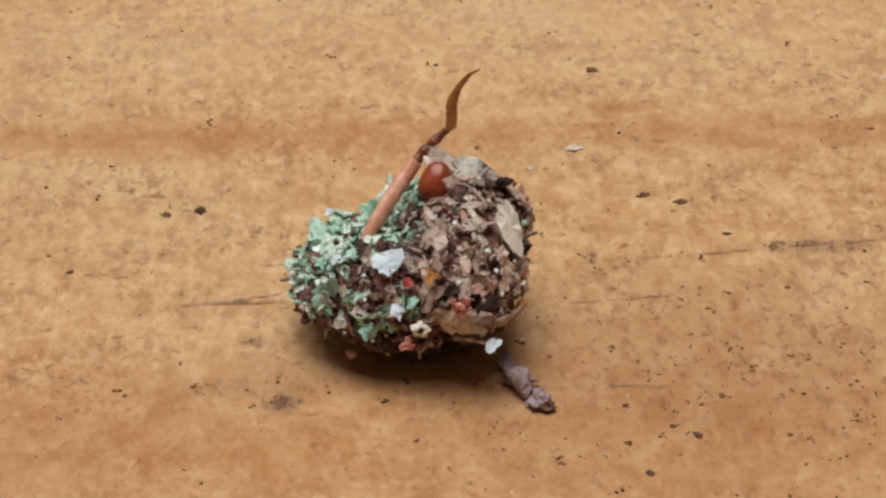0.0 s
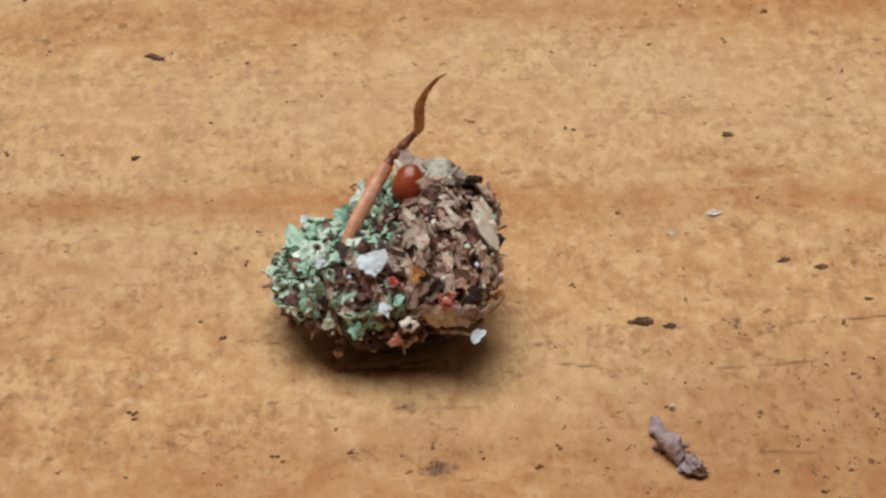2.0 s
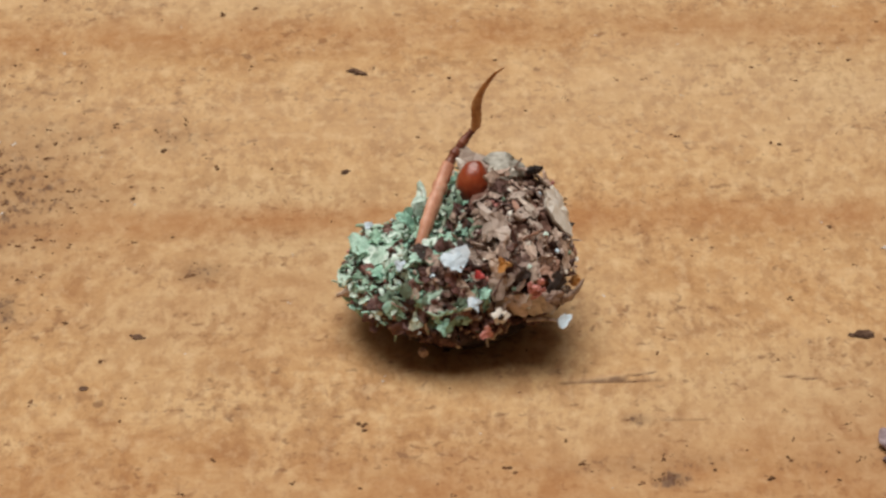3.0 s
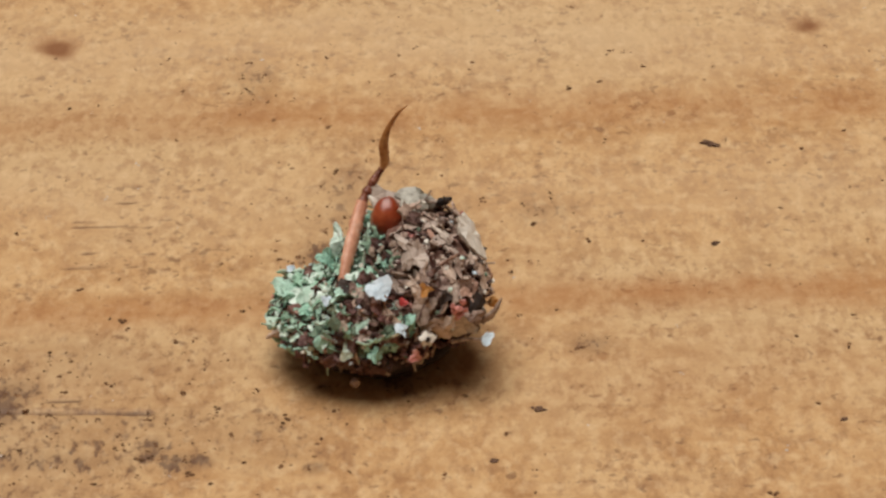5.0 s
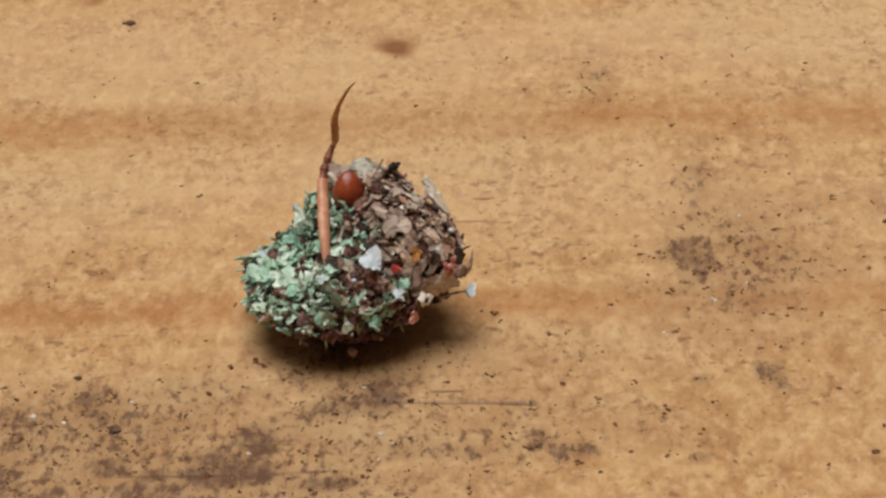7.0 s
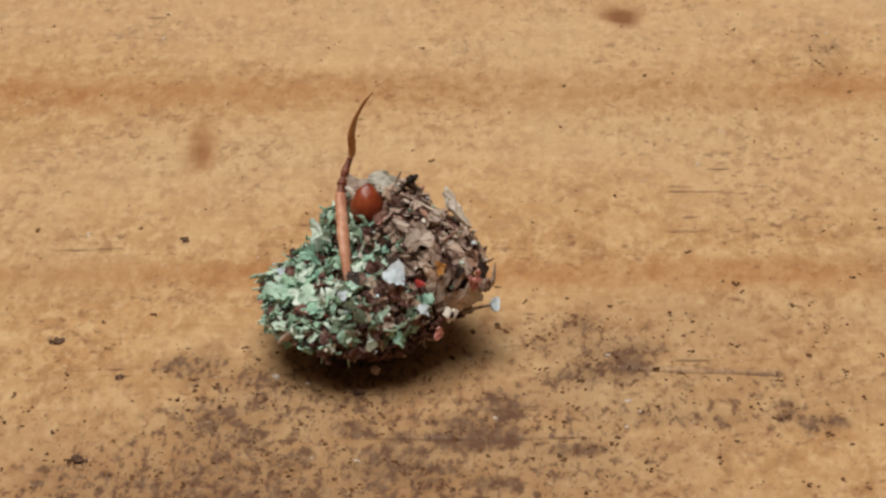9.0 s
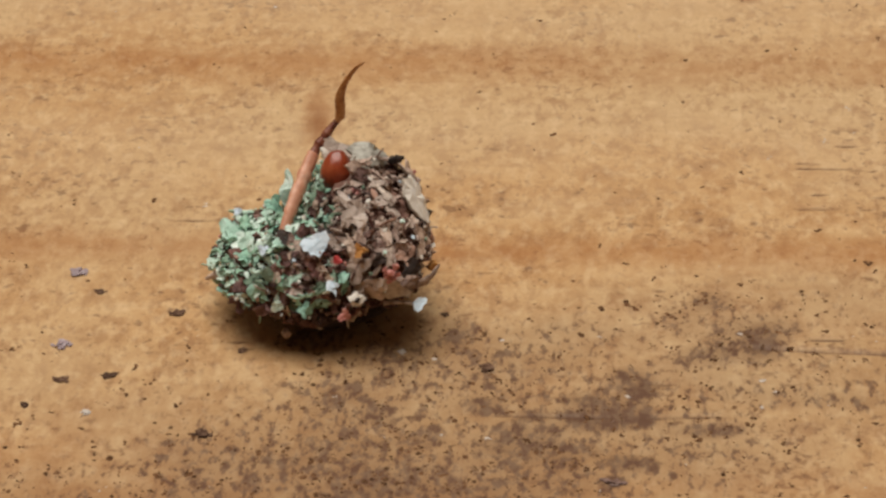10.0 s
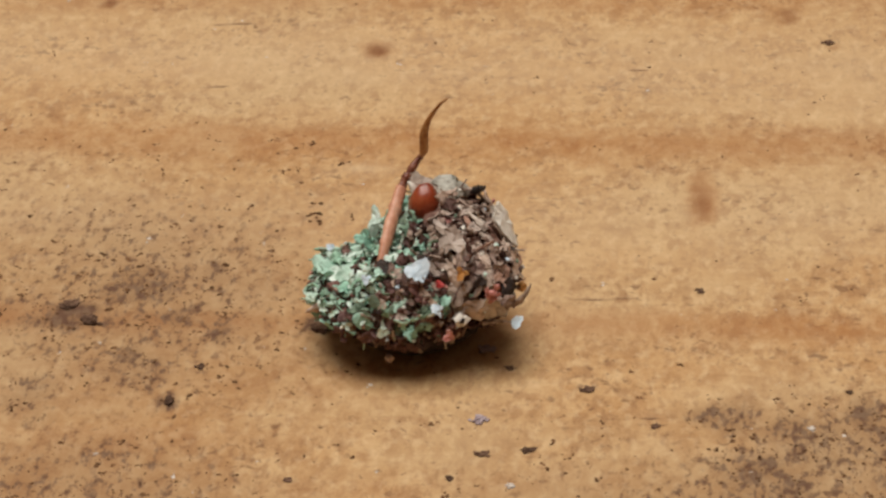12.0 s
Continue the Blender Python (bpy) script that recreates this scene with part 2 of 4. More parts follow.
def flake(size, seed, lobes=4, thick=0.07, curl=0.25, depth=0.3, ring=12, aspect=1.0, bow=0.0, jag=0.16):
    """A crisp little lobed plate, curled, with a real edge; it lies in xy with z as its outer side."""
    r = random.Random(seed)
    bm = bmesh.new()
    phase, twist = r.uniform(0, 6.28), r.uniform(-1, 1)
    tops, lows, inner = [], [], []
    mid_t = bm.verts.new((r.uniform(-0.1, 0.1) * size * MM, r.uniform(-0.1, 0.1) * size * MM, (curl * r.uniform(0.0, 0.3) + thick) * size * MM))
    mid_b = bm.verts.new((0, 0, 0))
    for i in range(ring):
        a = 6.2832 * i / ring
        rad = size * 0.5 * (1 - depth + depth * math.sin(lobes * a + phase) + r.uniform(-jag, jag))
        x, y = rad * math.cos(a) * aspect, rad * math.sin(a)
        z = curl * size * (0.5 * math.cos(2 * a + twist * 3) + r.uniform(-0.35, 0.35)) * 0.6
        z -= bow * (x * x + y * y)
        tops.append(bm.verts.new((x * MM, y * MM, (z + thick * size) * MM)))
        lows.append(bm.verts.new((x * MM * 0.96, y * MM * 0.96, z * MM)))
        if i % 2 == 0:
            k = r.uniform(0.42, 0.7)
            inner.append(bm.verts.new((x * k * MM, y * k * MM, (z * k * k + thick * size + curl * size * r.uniform(-0.12, 0.16)) * MM)))
    n = len(inner)
    for i in range(ring):
        j = (i + 1) % ring
        q = inner[(i // 2) % n]
        bm.faces.new((q, tops[i], tops[j]))
        if i % 2 == 1 or i == ring - 1:
            q2 = inner[(i // 2 + 1) % n]
            bm.faces.new((q, tops[j], q2))
            bm.faces.new((mid_t, q, q2))
        bm.faces.new((mid_b, lows[j], lows[i]))
        bm.faces.new((tops[i], lows[i], lows[j], tops[j]))
    return bm


def shard(lx, ly, lz, seed):
    """An angular chip of bark or leaf: a bent, tapered slab with broken ends."""
    r = random.Random(seed)
    bm = bmesh.new()
    rows, n = [], 4
    bend = r.uniform(-0.5, 0.5)
    for i in range(n):
        u = i / (n - 1) - 0.5
        w = ly * (0.5 - 0.35 * abs(u) * r.uniform(0.6, 1.6)) * r.uniform(0.75, 1.2)
        z = lz * 2.2 * bend * (u * u - 0.08) + r.uniform(-0.2, 0.2) * lz
        skew = r.uniform(-0.15, 0.15) * ly
        x0, x1 = u * lx + r.uniform(-0.1, 0.1) * lx, u * lx + r.uniform(-0.1, 0.1) * lx
        h = lz * r.uniform(0.3, 0.6)
        rows.append([bm.verts.new(Vector(c) * MM) for c in ((x0, -w + skew, z - h), (x1, w + skew, z - h * 0.6), (x1, w * 0.8 + skew, z + h * r.uniform(0.4, 1.2)), (x0, -w * 0.8 + skew, z + h))])
    for a, b in zip(rows, rows[1:]):
        for k in range(4):
            bm.faces.new((a[k], a[(k + 1) % 4], b[(k + 1) % 4], b[k]))
    bm.faces.new(rows[0][::-1])
    bm.faces.new(rows[-1])
    bmesh.ops.recalc_face_normals(bm, faces=bm.faces)
    return bm


def rod(points, radii, sides=9, flat=1.0, seed=0, rough=0.0):
    """A tapering stalk through a few bends, smoothed, given in millimetres."""
    pts = [Vector(p) for p in points]
    dense, rr = [], []
    for i in range(len(pts) - 1):
        p0, p1, p2, p3 = pts[max(i - 1, 0)], pts[i], pts[i + 1], pts[min(i + 2, len(pts) - 1)]
        for k in range(6):
            t = k / 6
            dense.append(0.5 * (2 * p1 + (p2 - p0) * t + (2 * p0 - 5 * p1 + 4 * p2 - p3) * t * t + (3 * p1 - p0 - 3 * p2 + p3) * t ** 3))
            rr.append(radii[i] * (1 - t) + radii[i + 1] * t)
    dense.append(pts[-1])
    rr.append(radii[-1])
    bm = bmesh.new()
    rings = []
    for i, (p, r) in enumerate(zip(dense, rr)):
        d = (dense[min(i + 1, len(dense) - 1)] - dense[max(i - 1, 0)]).normalized()
        side = d.cross(Vector((0.1, 1, 0.15))).normalized()
        up = side.cross(d)
        r *= 1 + rough * noise.noise(Vector((i * 0.6, seed, 0)))
        rings.append([bm.verts.new((p + side * r * math.cos(6.2832 * k / sides) + up * r * flat * math.sin(6.2832 * k / sides)) * MM) for k in range(sides)])
    for a, b in zip(rings, rings[1:]):
        for k in range(sides):
            bm.faces.new((a[k], a[(k + 1) % sides], b[(k + 1) % sides], b[k]))
    bm.faces.new(rings[0][::-1])
    bm.faces.new(rings[-1])
    bmesh.ops.recalc_face_normals(bm, faces=bm.faces)
    return bm


def facing(normal, spin=0.0, tilt=(0, 0)):
    """A turn that brings z onto the normal."""
    q = Vector(normal).to_track_quat("Z", "Y")
    return (q.to_matrix() @ Euler((tilt[0], tilt[1], spin)).to_matrix()).to_4x4()


# ---- the board ----
LATTICES = {}


def lattice(seed):
    if seed not in LATTICES:
        LATTICES[seed] = np.random.RandomState(seed).rand(256, 256)
    return LATTICES[seed]


def soft_noise(x, y, seed):
    t = lattice(seed)
    xi, yi = np.floor(x).astype(int), np.floor(y).astype(int)
    u, v = x - xi, y - yi
    u, v = u * u * (3 - 2 * u), v * v * (3 - 2 * v)
    g = lambda a, b: t[(xi + a) % 256, (yi + b) % 256]  # noqa: E731
    return (g(0, 0) * (1 - u) + g(1, 0) * u) * (1 - v) + (g(0, 1) * (1 - u) + g(1, 1) * u) * v


def layered(x, y, seed, octaves=4):
    total, gain, out = 0.0, 1.0, 0.0
    for k in range(octaves):
        out = out + gain * soft_noise(x * 2 ** k, y * 2 ** k, seed + k)
        total, gain = total + gain, gain * 0.55
    return out / total


class Board:
    """The top of the board: a fine sheet with stains, knots and cracks laid into it, in millimetres."""

    def __init__(self):
        gx = np.concatenate([[-900, -600, -420, -300, -200, -120, -95], np.arange(-80, 28.01, 0.2), [40, 70, 130, 220, 400, 600, 850]])
        gy = np.concatenate([[-450, -300, -200, -130, -90, -70, -45, -25], np.arange(-16, 34.01, 0.1), [42, 55, 70, 110, 180, 280, 400]])
        self.gx, self.gy = gx, gy
        self.x, self.y = np.meshgrid(gx, gy, indexing="ij")
        x, y = self.x, self.y
        self.warp_x = 1.6 * (layered(x * 0.5, y * 0.9, 40) - 0.5)
        self.warp_y = 0.9 * (layered(x * 0.35, y * 0.8, 50) - 0.5)
        self.z = 0.05 * (layered(x * 0.06, y * 0.9, 60) - 0.5) + 0.025 * (layered(x * 0.8, y * 1.8, 70, 3) - 0.5)
        self.fields = {k: np.zeros_like(x) for k in ("mould", "red_tone", "knot", "pale", "crack")}

    def spot(self, field, x, y, rx, ry, power=1.0, ragged=1.0, dip=0.0):
        dx = (self.x - x + self.warp_x * ragged * min(rx, 2)) / rx
        dy = (self.y - y + self.warp_y * ragged * min(ry, 2)) / ry
        f = np.exp(-(dx * dx + dy * dy) ** 1.3)
        self.fields[field] = np.maximum(self.fields[field], power * f)
        self.z -= dip * f

    def streak(self, field, y, x0, x1, width, power=1.0):
        """A band that follows the grain."""
        wave = 1.2 * (layered(self.x * 0.03, self.x * 0 + y, 80) - 0.5) + 0.5 * (layered(self.x * 0.3, self.y * 0.4, 81) - 0.5)
        ends = 1 / (1 + np.exp(-(self.x - x0) / 2.5)) / (1 + np.exp((self.x - x1) / 2.5))
        f = np.exp(-((self.y - y + wave) / width) ** 2) * ends * (0.55 + 0.9 * layered(self.x * 0.12, self.y * 0.7, 90))
        self.fields[field] = np.maximum(self.fields[field], power * f)

    def split(self, x0, y0, x1, y1, width=0.052, depth=0.06, gaps=0.53):
        """A fine drying crack from one end to the other, open in places."""
        u = np.clip((self.x - x0) / (x1 - x0), 0, 1)
        line = y0 + (y1 - y0) * u + 0.16 * (layered(self.x * 0.7, self.x * 0 + y0 * 5, 95) - 0.5)
        inside = (self.x > min(x0, x1)) & (self.x < max(x0, x1))
        opened = np.clip((layered(self.x * 0.9, self.x * 0 + y0 * 3, 97) - gaps + 0.12) * 6, 0, 1)
        f = np.exp(-((self.y - line) / width) ** 2) * inside * opened
        self.fields["crack"] = np.maximum(self.fields["crack"], f)
        self.z -= depth * f

    def height(self, x, y):
        i = int(np.clip(np.searchsorted(self.gx, x), 1, len(self.gx) - 1))
        j = int(np.clip(np.searchsorted(self.gy, y), 1, len(self.gy) - 1))
        return float(max(self.z[i - 1:i + 1, j - 1:j + 1].ravel()))

    def build(self):
        nx, ny = len(self.gx), len(self.gy)
        co = np.stack([self.x, self.y, self.z], -1).reshape(-1, 3) * MM
        idx = np.arange(nx * ny).reshape(nx, ny)
        quads = np.stack([idx[:-1, :-1], idx[1:, :-1], idx[1:, 1:], idx[:-1, 1:]], -1).reshape(-1, 4).tolist()
        rim = list(idx[:, 0]) + list(idx[-1, 1:]) + list(idx[-2::-1, -1]) + list(idx[0, -2:0:-1])
        low = co[rim].copy()
        low[:, 2] = -25 * MM
        base = len(co)
        n = len(rim)
        for k in range(n):
            m = (k + 1) % n
            quads.append([int(rim[m]), int(rim[k]), base + k, base + m])
        quads.append([base + k for k in range(n - 1, -1, -1)])
        me = bpy.data.meshes.new("wooden_board")
        me.from_pydata(np.concatenate([co, low]).tolist(), [], quads)
        for name, f in self.fields.items():
            at = me.attributes.new(name, "FLOAT", "POINT")
            at.data.foreach_set("value", np.concatenate([f.ravel(), np.zeros(n)]).astype(np.float32))
        me.polygons.foreach_set("use_smooth", [True] * len(me.polygons))
        me.materials.append(WOOD)
        return tagged(new("ground", me), "weathered tan pine board with knots and grey mould", "wooden board", kind="structure")


board = Board()
board.spot("mould", -42.60, -4.63, 7.63, 2.89, 0.30)
board.spot("red_tone", -41.07, -5.34, 9.08, 1.55, 0.35)
board.spot("red_tone", -36.44, -0.69, 3.98, 2.51, 0.35)
board.spot("red_tone", 4.45, -7.02, 4.90, 2.90, 0.50)
board.spot("red_tone", 1.50, -8.49, 4.15, 2.14, 0.40)
board.spot("red_tone", -63.21, -1.31, 4.61, 3.53, 0.55)
board.spot("red_tone", -58.77, 5.65, 3.42, 2.90, 0.35)
board.spot("red_tone", -35.92, 0.59, 3.44, 2.76, 0.30)
board.spot("red_tone", -49.93, -3.70, 3.44, 2.73, 0.40)
board.spot("pale", -3.71, 13.80, 5.10, 2.81, 0.60)
board.spot("mould", -64.87, 5.83, 1.05, 0.99, 1.00)
board.spot("mould", -63.29, 7.81, 1.60, 1.70, 0.60)
board.spot("mould", -65.15, 1.52, 1.01, 1.55, 0.40)
board.spot("mould", -62.20, 2.82, 1.53, 1.57, 0.45)
board.spot("red_tone", 4.93, 7.47, 1.14, 0.45, 0.80)
board.spot("red_tone", 8.81, 6.98, 1.94, 0.44, 0.60)
board.spot("knot", 5.02, 7.55, 0.29, 0.22, 0.40, dip=0.05)
board.spot("mould", -64.64, 5.99, 0.79, 0.93, 1.00)
board.spot("mould", -62.68, 8.49, 0.89, 1.38, 0.55)
board.spot("mould", -61.46, 5.94, 0.78, 0.82, 0.60)
board.spot("mould", -62.66, 3.71, 0.69, 0.80, 0.60)
board.spot("mould", -59.98, 5.04, 0.43, 0.97, 0.60)
board.spot("mould", -60.77, 8.54, 0.44, 1.37, 0.50)
board.spot("mould", -61.16, 1.36, 0.34, 0.55, 0.70)
board.spot("mould", -65.84, 5.47, 1.05, 0.66, 0.50)
board.spot("mould", -63.80, 7.79, 3.90, 5.12, 0.30)
board.spot("mould", -42.50, -0.29, 2.43, 2.62, 0.50)
board.spot("mould", -44.88, 1.06, 0.99, 1.19, 0.50)
board.spot("mould", -44.23, -1.46, 0.96, 1.14, 0.70)
board.spot("mould", -41.18, 1.47, 0.66, 1.20, 0.65)
board.spot("mould", -57.25, 5.53, 0.51, 0.51, 0.90)
board.spot("mould", -56.13, 5.88, 0.43, 0.39, 0.75)
board.spot("mould", -40.33, -0.22, 3.21, 2.56, 0.45)
board.spot("mould", -44.22, -1.60, 0.48, 0.70, 0.75)
board.spot("mould", -43.12, -2.24, 0.95, 0.83, 0.65)
board.spot("mould", -40.49, -1.99, 0.95, 0.83, 0.65)
board.spot("mould", -37.09, -2.05, 1.26, 1.11, 0.85)
board.spot("mould", -43.63, -2.58, 2.18, 1.91, 0.52)
board.spot("mould", -43.45, -5.41, 1.82, 1.29, 0.78)
board.spot("mould", -37.25, -2.41, 1.40, 0.82, 1.04)
board.spot("mould", -36.18, -1.04, 0.78, 0.70, 0.88)
board.spot("mould", -32.93, 1.28, 0.64, 1.15, 0.83)
board.spot("mould", -34.36, -2.92, 1.39, 0.41, 0.78)
board.spot("mould", -39.07, -2.46, 0.93, 0.54, 0.78)
board.spot("mould", -42.05, -3.59, 0.77, 1.07, 0.68)
board.spot("mould", -36.91, -5.35, 0.45, 0.36, 1.04)
board.spot("mould", -36.63, -4.46, 1.22, 0.66, 0.78)
board.spot("mould", -38.22, 1.37, 3.21, 1.16, 0.31)
board.spot("mould", -37.38, -3.45, 6.91, 3.47, 0.39)
board.spot("mould", -44.48, -1.58, 1.56, 1.64, 0.60)
board.spot("mould", -43.16, 0.86, 0.96, 0.85, 0.48)
board.spot("mould", -37.26, -2.11, 0.93, 0.81, 0.72)
board.spot("mould", -40.41, -0.15, 0.63, 0.83, 0.44)
board.spot("mould", -33.49, 1.66, 0.96, 1.14, 0.52)
board.spot("mould", -28.47, -0.80, 0.63, 0.70, 0.64)
board.spot("mould", -27.42, -1.50, 0.94, 0.55, 0.60)
board.spot("mould", -31.90, -1.24, 3.94, 0.83, 0.40)
board.spot("mould", -33.80, 3.37, 0.65, 0.73, 0.36)
board.spot("mould", -30.64, -0.46, 5.08, 2.52, 0.26)
board.spot("mould", -23.76, 8.28, 0.93, 1.43, 0.68)
board.spot("mould", -23.43, 12.10, 0.87, 2.02, 0.28)
board.spot("mould", -32.97, 1.59, 0.96, 1.12, 0.56)
board.spot("mould", -33.88, 0.80, 0.95, 0.83, 0.64)
board.spot("mould", -34.88, 2.37, 0.97, 1.16, 0.36)
board.spot("mould", -38.37, 0.73, 1.75, 1.12, 0.36)
board.spot("mould", -21.67, 1.96, 0.29, 0.64, 0.64)
board.spot("mould", -21.99, 8.49, 0.68, 1.94, 0.36)
board.spot("mould", -26.31, 19.37, 1.12, 1.53, 0.24)
board.spot("mould", -17.24, 10.87, 1.05, 1.02, 0.24)
board.spot("mould", -33.93, 3.24, 0.79, 0.71, 0.56)
board.spot("mould", -34.38, 0.52, 1.25, 0.96, 0.40)
board.spot("mould", -36.40, -0.60, 0.92, 0.67, 0.72)
board.spot("mould", -38.48, 1.91, 0.47, 0.42, 0.44)
board.spot("mould", -21.67, 2.09, 0.32, 0.51, 0.56)
board.spot("mould", -23.84, 1.85, 0.32, 0.34, 0.48)
board.spot("mould", -22.07, 2.16, 0.25, 0.53, 0.60)
board.spot("mould", -23.90, -1.95, 0.31, 0.33, 0.56)
board.spot("mould", -27.86, -1.64, 0.40, 0.56, 0.56)
board.spot("mould", -25.71, -0.43, 2.57, 1.71, 0.20)
board.spot("mould", -3.99, -6.30, 0.43, 0.37, 0.76)
board.spot("mould", -4.67, -3.66, 0.36, 0.26, 0.56)
board.spot("mould", 9.86, 0.36, 1.35, 0.39, 0.56)
board.spot("mould", 7.35, -4.37, 0.86, 1.03, 0.16)
board.spot("mould", -3.97, -6.30, 0.40, 0.35, 0.76)
board.spot("mould", 3.94, -0.08, 0.21, 0.28, 0.48)
board.spot("mould", 1.93, -5.78, 3.61, 1.00, 0.16)
board.spot("mould", -16.29, 3.59, 0.72, 0.54, 0.44)
board.spot("mould", -4.88, -5.62, 2.20, 0.50, 0.20)
board.spot("red_tone", 4.07, -5.85, 6.05, 2.76, 0.50)
board.spot("red_tone", -2.59, -8.40, 6.95, 2.15, 0.45)
board.spot("red_tone", 4.60, -2.78, 3.80, 2.39, 0.40)
board.spot("red_tone", -1.23, -4.48, 4.43, 1.54, 0.40)
board.spot("red_tone", -48.61, -4.27, 3.84, 1.86, 0.40)
board.spot("red_tone", -60.78, 4.71, 6.04, 1.94, 0.35)
board.spot("mould", -41.87, -4.10, 9.19, 4.24, 0.42)
board.spot("mould", -42.32, -3.33, 3.94, 2.47, 0.40)
board.spot("mould", -42.54, -5.64, 7.56, 2.32, 0.62)
board.spot("mould", -41.82, -2.33, 7.77, 2.15, 0.40)
board.spot("mould", -35.06, -0.77, 5.41, 1.61, 0.32)
board.spot("pale", -9.69, 12.30, 1.54, 0.97, 0.80)
board.spot("pale", -7.17, 10.44, 0.59, 1.01, 0.70)
board.spot("pale", -9.19, 12.46, 1.86, 1.75, 0.60)
board.spot("pale", -56.87, 14.89, 0.93, 0.34, 1.00)
board.spot("pale", -57.07, 14.81, 2.02, 0.67, 0.60)
board.spot("pale", -38.37, 8.84, 3.41, 1.32, 0.40)
# knots, most with a ring of reddish resin
board.spot("knot", -32.89, 21.70, 0.53, 0.65, 1.00, dip=0.04)
board.spot("red_tone", -32.89, 21.70, 0.85, 0.97, 0.55)
board.spot("knot", -17.98, 25.51, 0.47, 0.47, 0.75, dip=0.04)
board.spot("red_tone", -17.98, 25.51, 0.75, 0.71, 0.55)
board.spot("knot", -26.27, 27.49, 0.59, 0.35, 0.85, dip=0.04)
board.spot("red_tone", -26.27, 27.49, 0.95, 0.53, 0.55)
board.spot("knot", -43.13, 25.62, 0.38, 0.35, 0.65, dip=0.04)
board.spot("red_tone", -43.13, 25.62, 0.60, 0.53, 0.55)
board.spot("knot", -39.90, 24.48, 0.19, 0.21, 0.55, dip=0.04)
board.spot("red_tone", -39.90, 24.48, 0.30, 0.31, 0.55)
board.spot("knot", -41.79, 23.50, 0.20, 0.24, 0.55, dip=0.04)
board.spot("red_tone", -41.79, 23.50, 0.33, 0.35, 0.55)
board.spot("knot", -56.97, 22.93, 0.41, 0.50, 0.90, dip=0.04)
board.spot("red_tone", -56.97, 22.93, 0.65, 0.75, 0.55)
board.spot("knot", -43.25, 26.00, 0.38, 0.38, 0.55, dip=0.04)
board.spot("red_tone", -43.25, 26.00, 0.60, 0.57, 0.55)
board.spot("knot", -66.74, 26.16, 0.34, 0.35, 1.00, dip=0.04)
board.spot("red_tone", -66.74, 26.16, 0.55, 0.53, 0.55)
board.spot("knot", -8.44, 21.93, 0.47, 0.50, 1.00, dip=0.04)
board.spot("red_tone", -8.44, 21.93, 0.75, 0.75, 0.55)
board.spot("knot", -46.06, 12.99, 0.31, 1.33, 0.60, dip=0.04)
board.spot("red_tone", -46.06, 12.99, 0.50, 1.99, 0.95)
board.spot("red_tone", 5.0, -7.0, 10.0, 6.0, 0.9)
board.spot("mould", 6.5, -5.5, 7.0, 4.5, 0.17)
board.spot("mould", -22.3, 8.2, 3.0, 4.6, 0.32)
board.spot("red_tone", -21.0, 6.0, 5.0, 6.0, 0.4)
board.spot("red_tone", -14.0, 2.0, 6.5, 3.5, 0.4)
board.spot("red_tone", -32.0, 2.6, 8.0, 2.0, 0.34)
board.spot("mould", -32.0, 2.8, 7.0, 2.0, 0.2)
board.spot("mould", -52.0, -6.5, 5.0, 2.2, 0.3)
board.spot("mould", -45.0, -5.5, 6.0, 4.0, 0.5)
board.spot("mould", -63.0, 7.0, 6.5, 7.0, 0.34)
board.spot("mould", -63.0, -3.0, 5.0, 3.5, 0.34)
board.spot("mould", -38.84, -3.66, 2.2, 1.5, 0.7)
board.spot("mould", -37.28, -2.39, 1.2, 0.9, 0.95)
board.spot("mould", -43.67, -4.16, 2.4, 1.8, 0.6)
board.spot("red_tone", -61.0, 5.0, 9.0, 8.0, 0.38)
board.spot("red_tone", -55.0, -5.0, 13.0, 3.2, 0.45)
board.spot("mould", -43.5, -6.0, 3.2, 2.2, 0.75)
board.split(-32.98, 1.41, -28.68, 1.61)
board.split(-36.92, -0.78, -30.50, -0.66)
board.split(-40.11, -2.40, -31.55, -2.27)
board.split(-33.09, 1.03, -27.37, 0.79)
board.split(-32.63, 0.99, -28.01, 0.75)
board.split(-31.60, 8.48, -28.55, 8.37)
board.split(-31.52, 10.70, -29.11, 10.58)
board.split(-29.97, 0.62, -28.42, 0.52)
board.split(-11.38, -5.16, -10.35, -5.16)
board.split(-49.03, 0.85, -46.36, 1.08)
board.split(-49.86, 7.25, -47.90, 7.37)
board.split(-62.86, 24.75, -61.58, 24.82)
board.split(-63.34, 20.17, -61.83, 20.32)
board.split(-48.74, 21.85, -47.88, 21.74)
board.split(-6.72, -1.92, -3.82, -1.87)
board.split(0.52, -2.36, 6.36, -1.83)
board.split(-6.53, -1.97, -4.10, -1.52)
board.split(3.88, -0.20, 11.76, 0.60)
board.split(-33.31, 8.40, -29.29, 8.54)
board.split(-33.11, 1.02, -28.18, 0.87)
board.split(-2.84, -1.48, 0.32, -1.94)
board.split(-5.07, -3.65, -2.74, -3.72)
board.split(2.40, -5.83, 5.47, -5.83)
board.split(-31.58, 10.96, -27.57, 10.97)
board.split(-31.03, 9.20, -28.95, 9.10)
board.split(-30.24, 12.05, -28.78, 11.96)
board.split(-6.78, -1.95, -4.86, -1.79)
board.streak("red_tone", 6.1, -90, 30, 1.0, 0.75)
board.streak("red_tone", 16.9, -90, 30, 1.5, 0.6)
board.streak("red_tone", 27.0, -90, 30, 1.2, 0.5)
# broad tone: darker and redder at the near side, paler at the far side
board.streak("red_tone", -8.5, -90, 30, 4.5, 0.75)
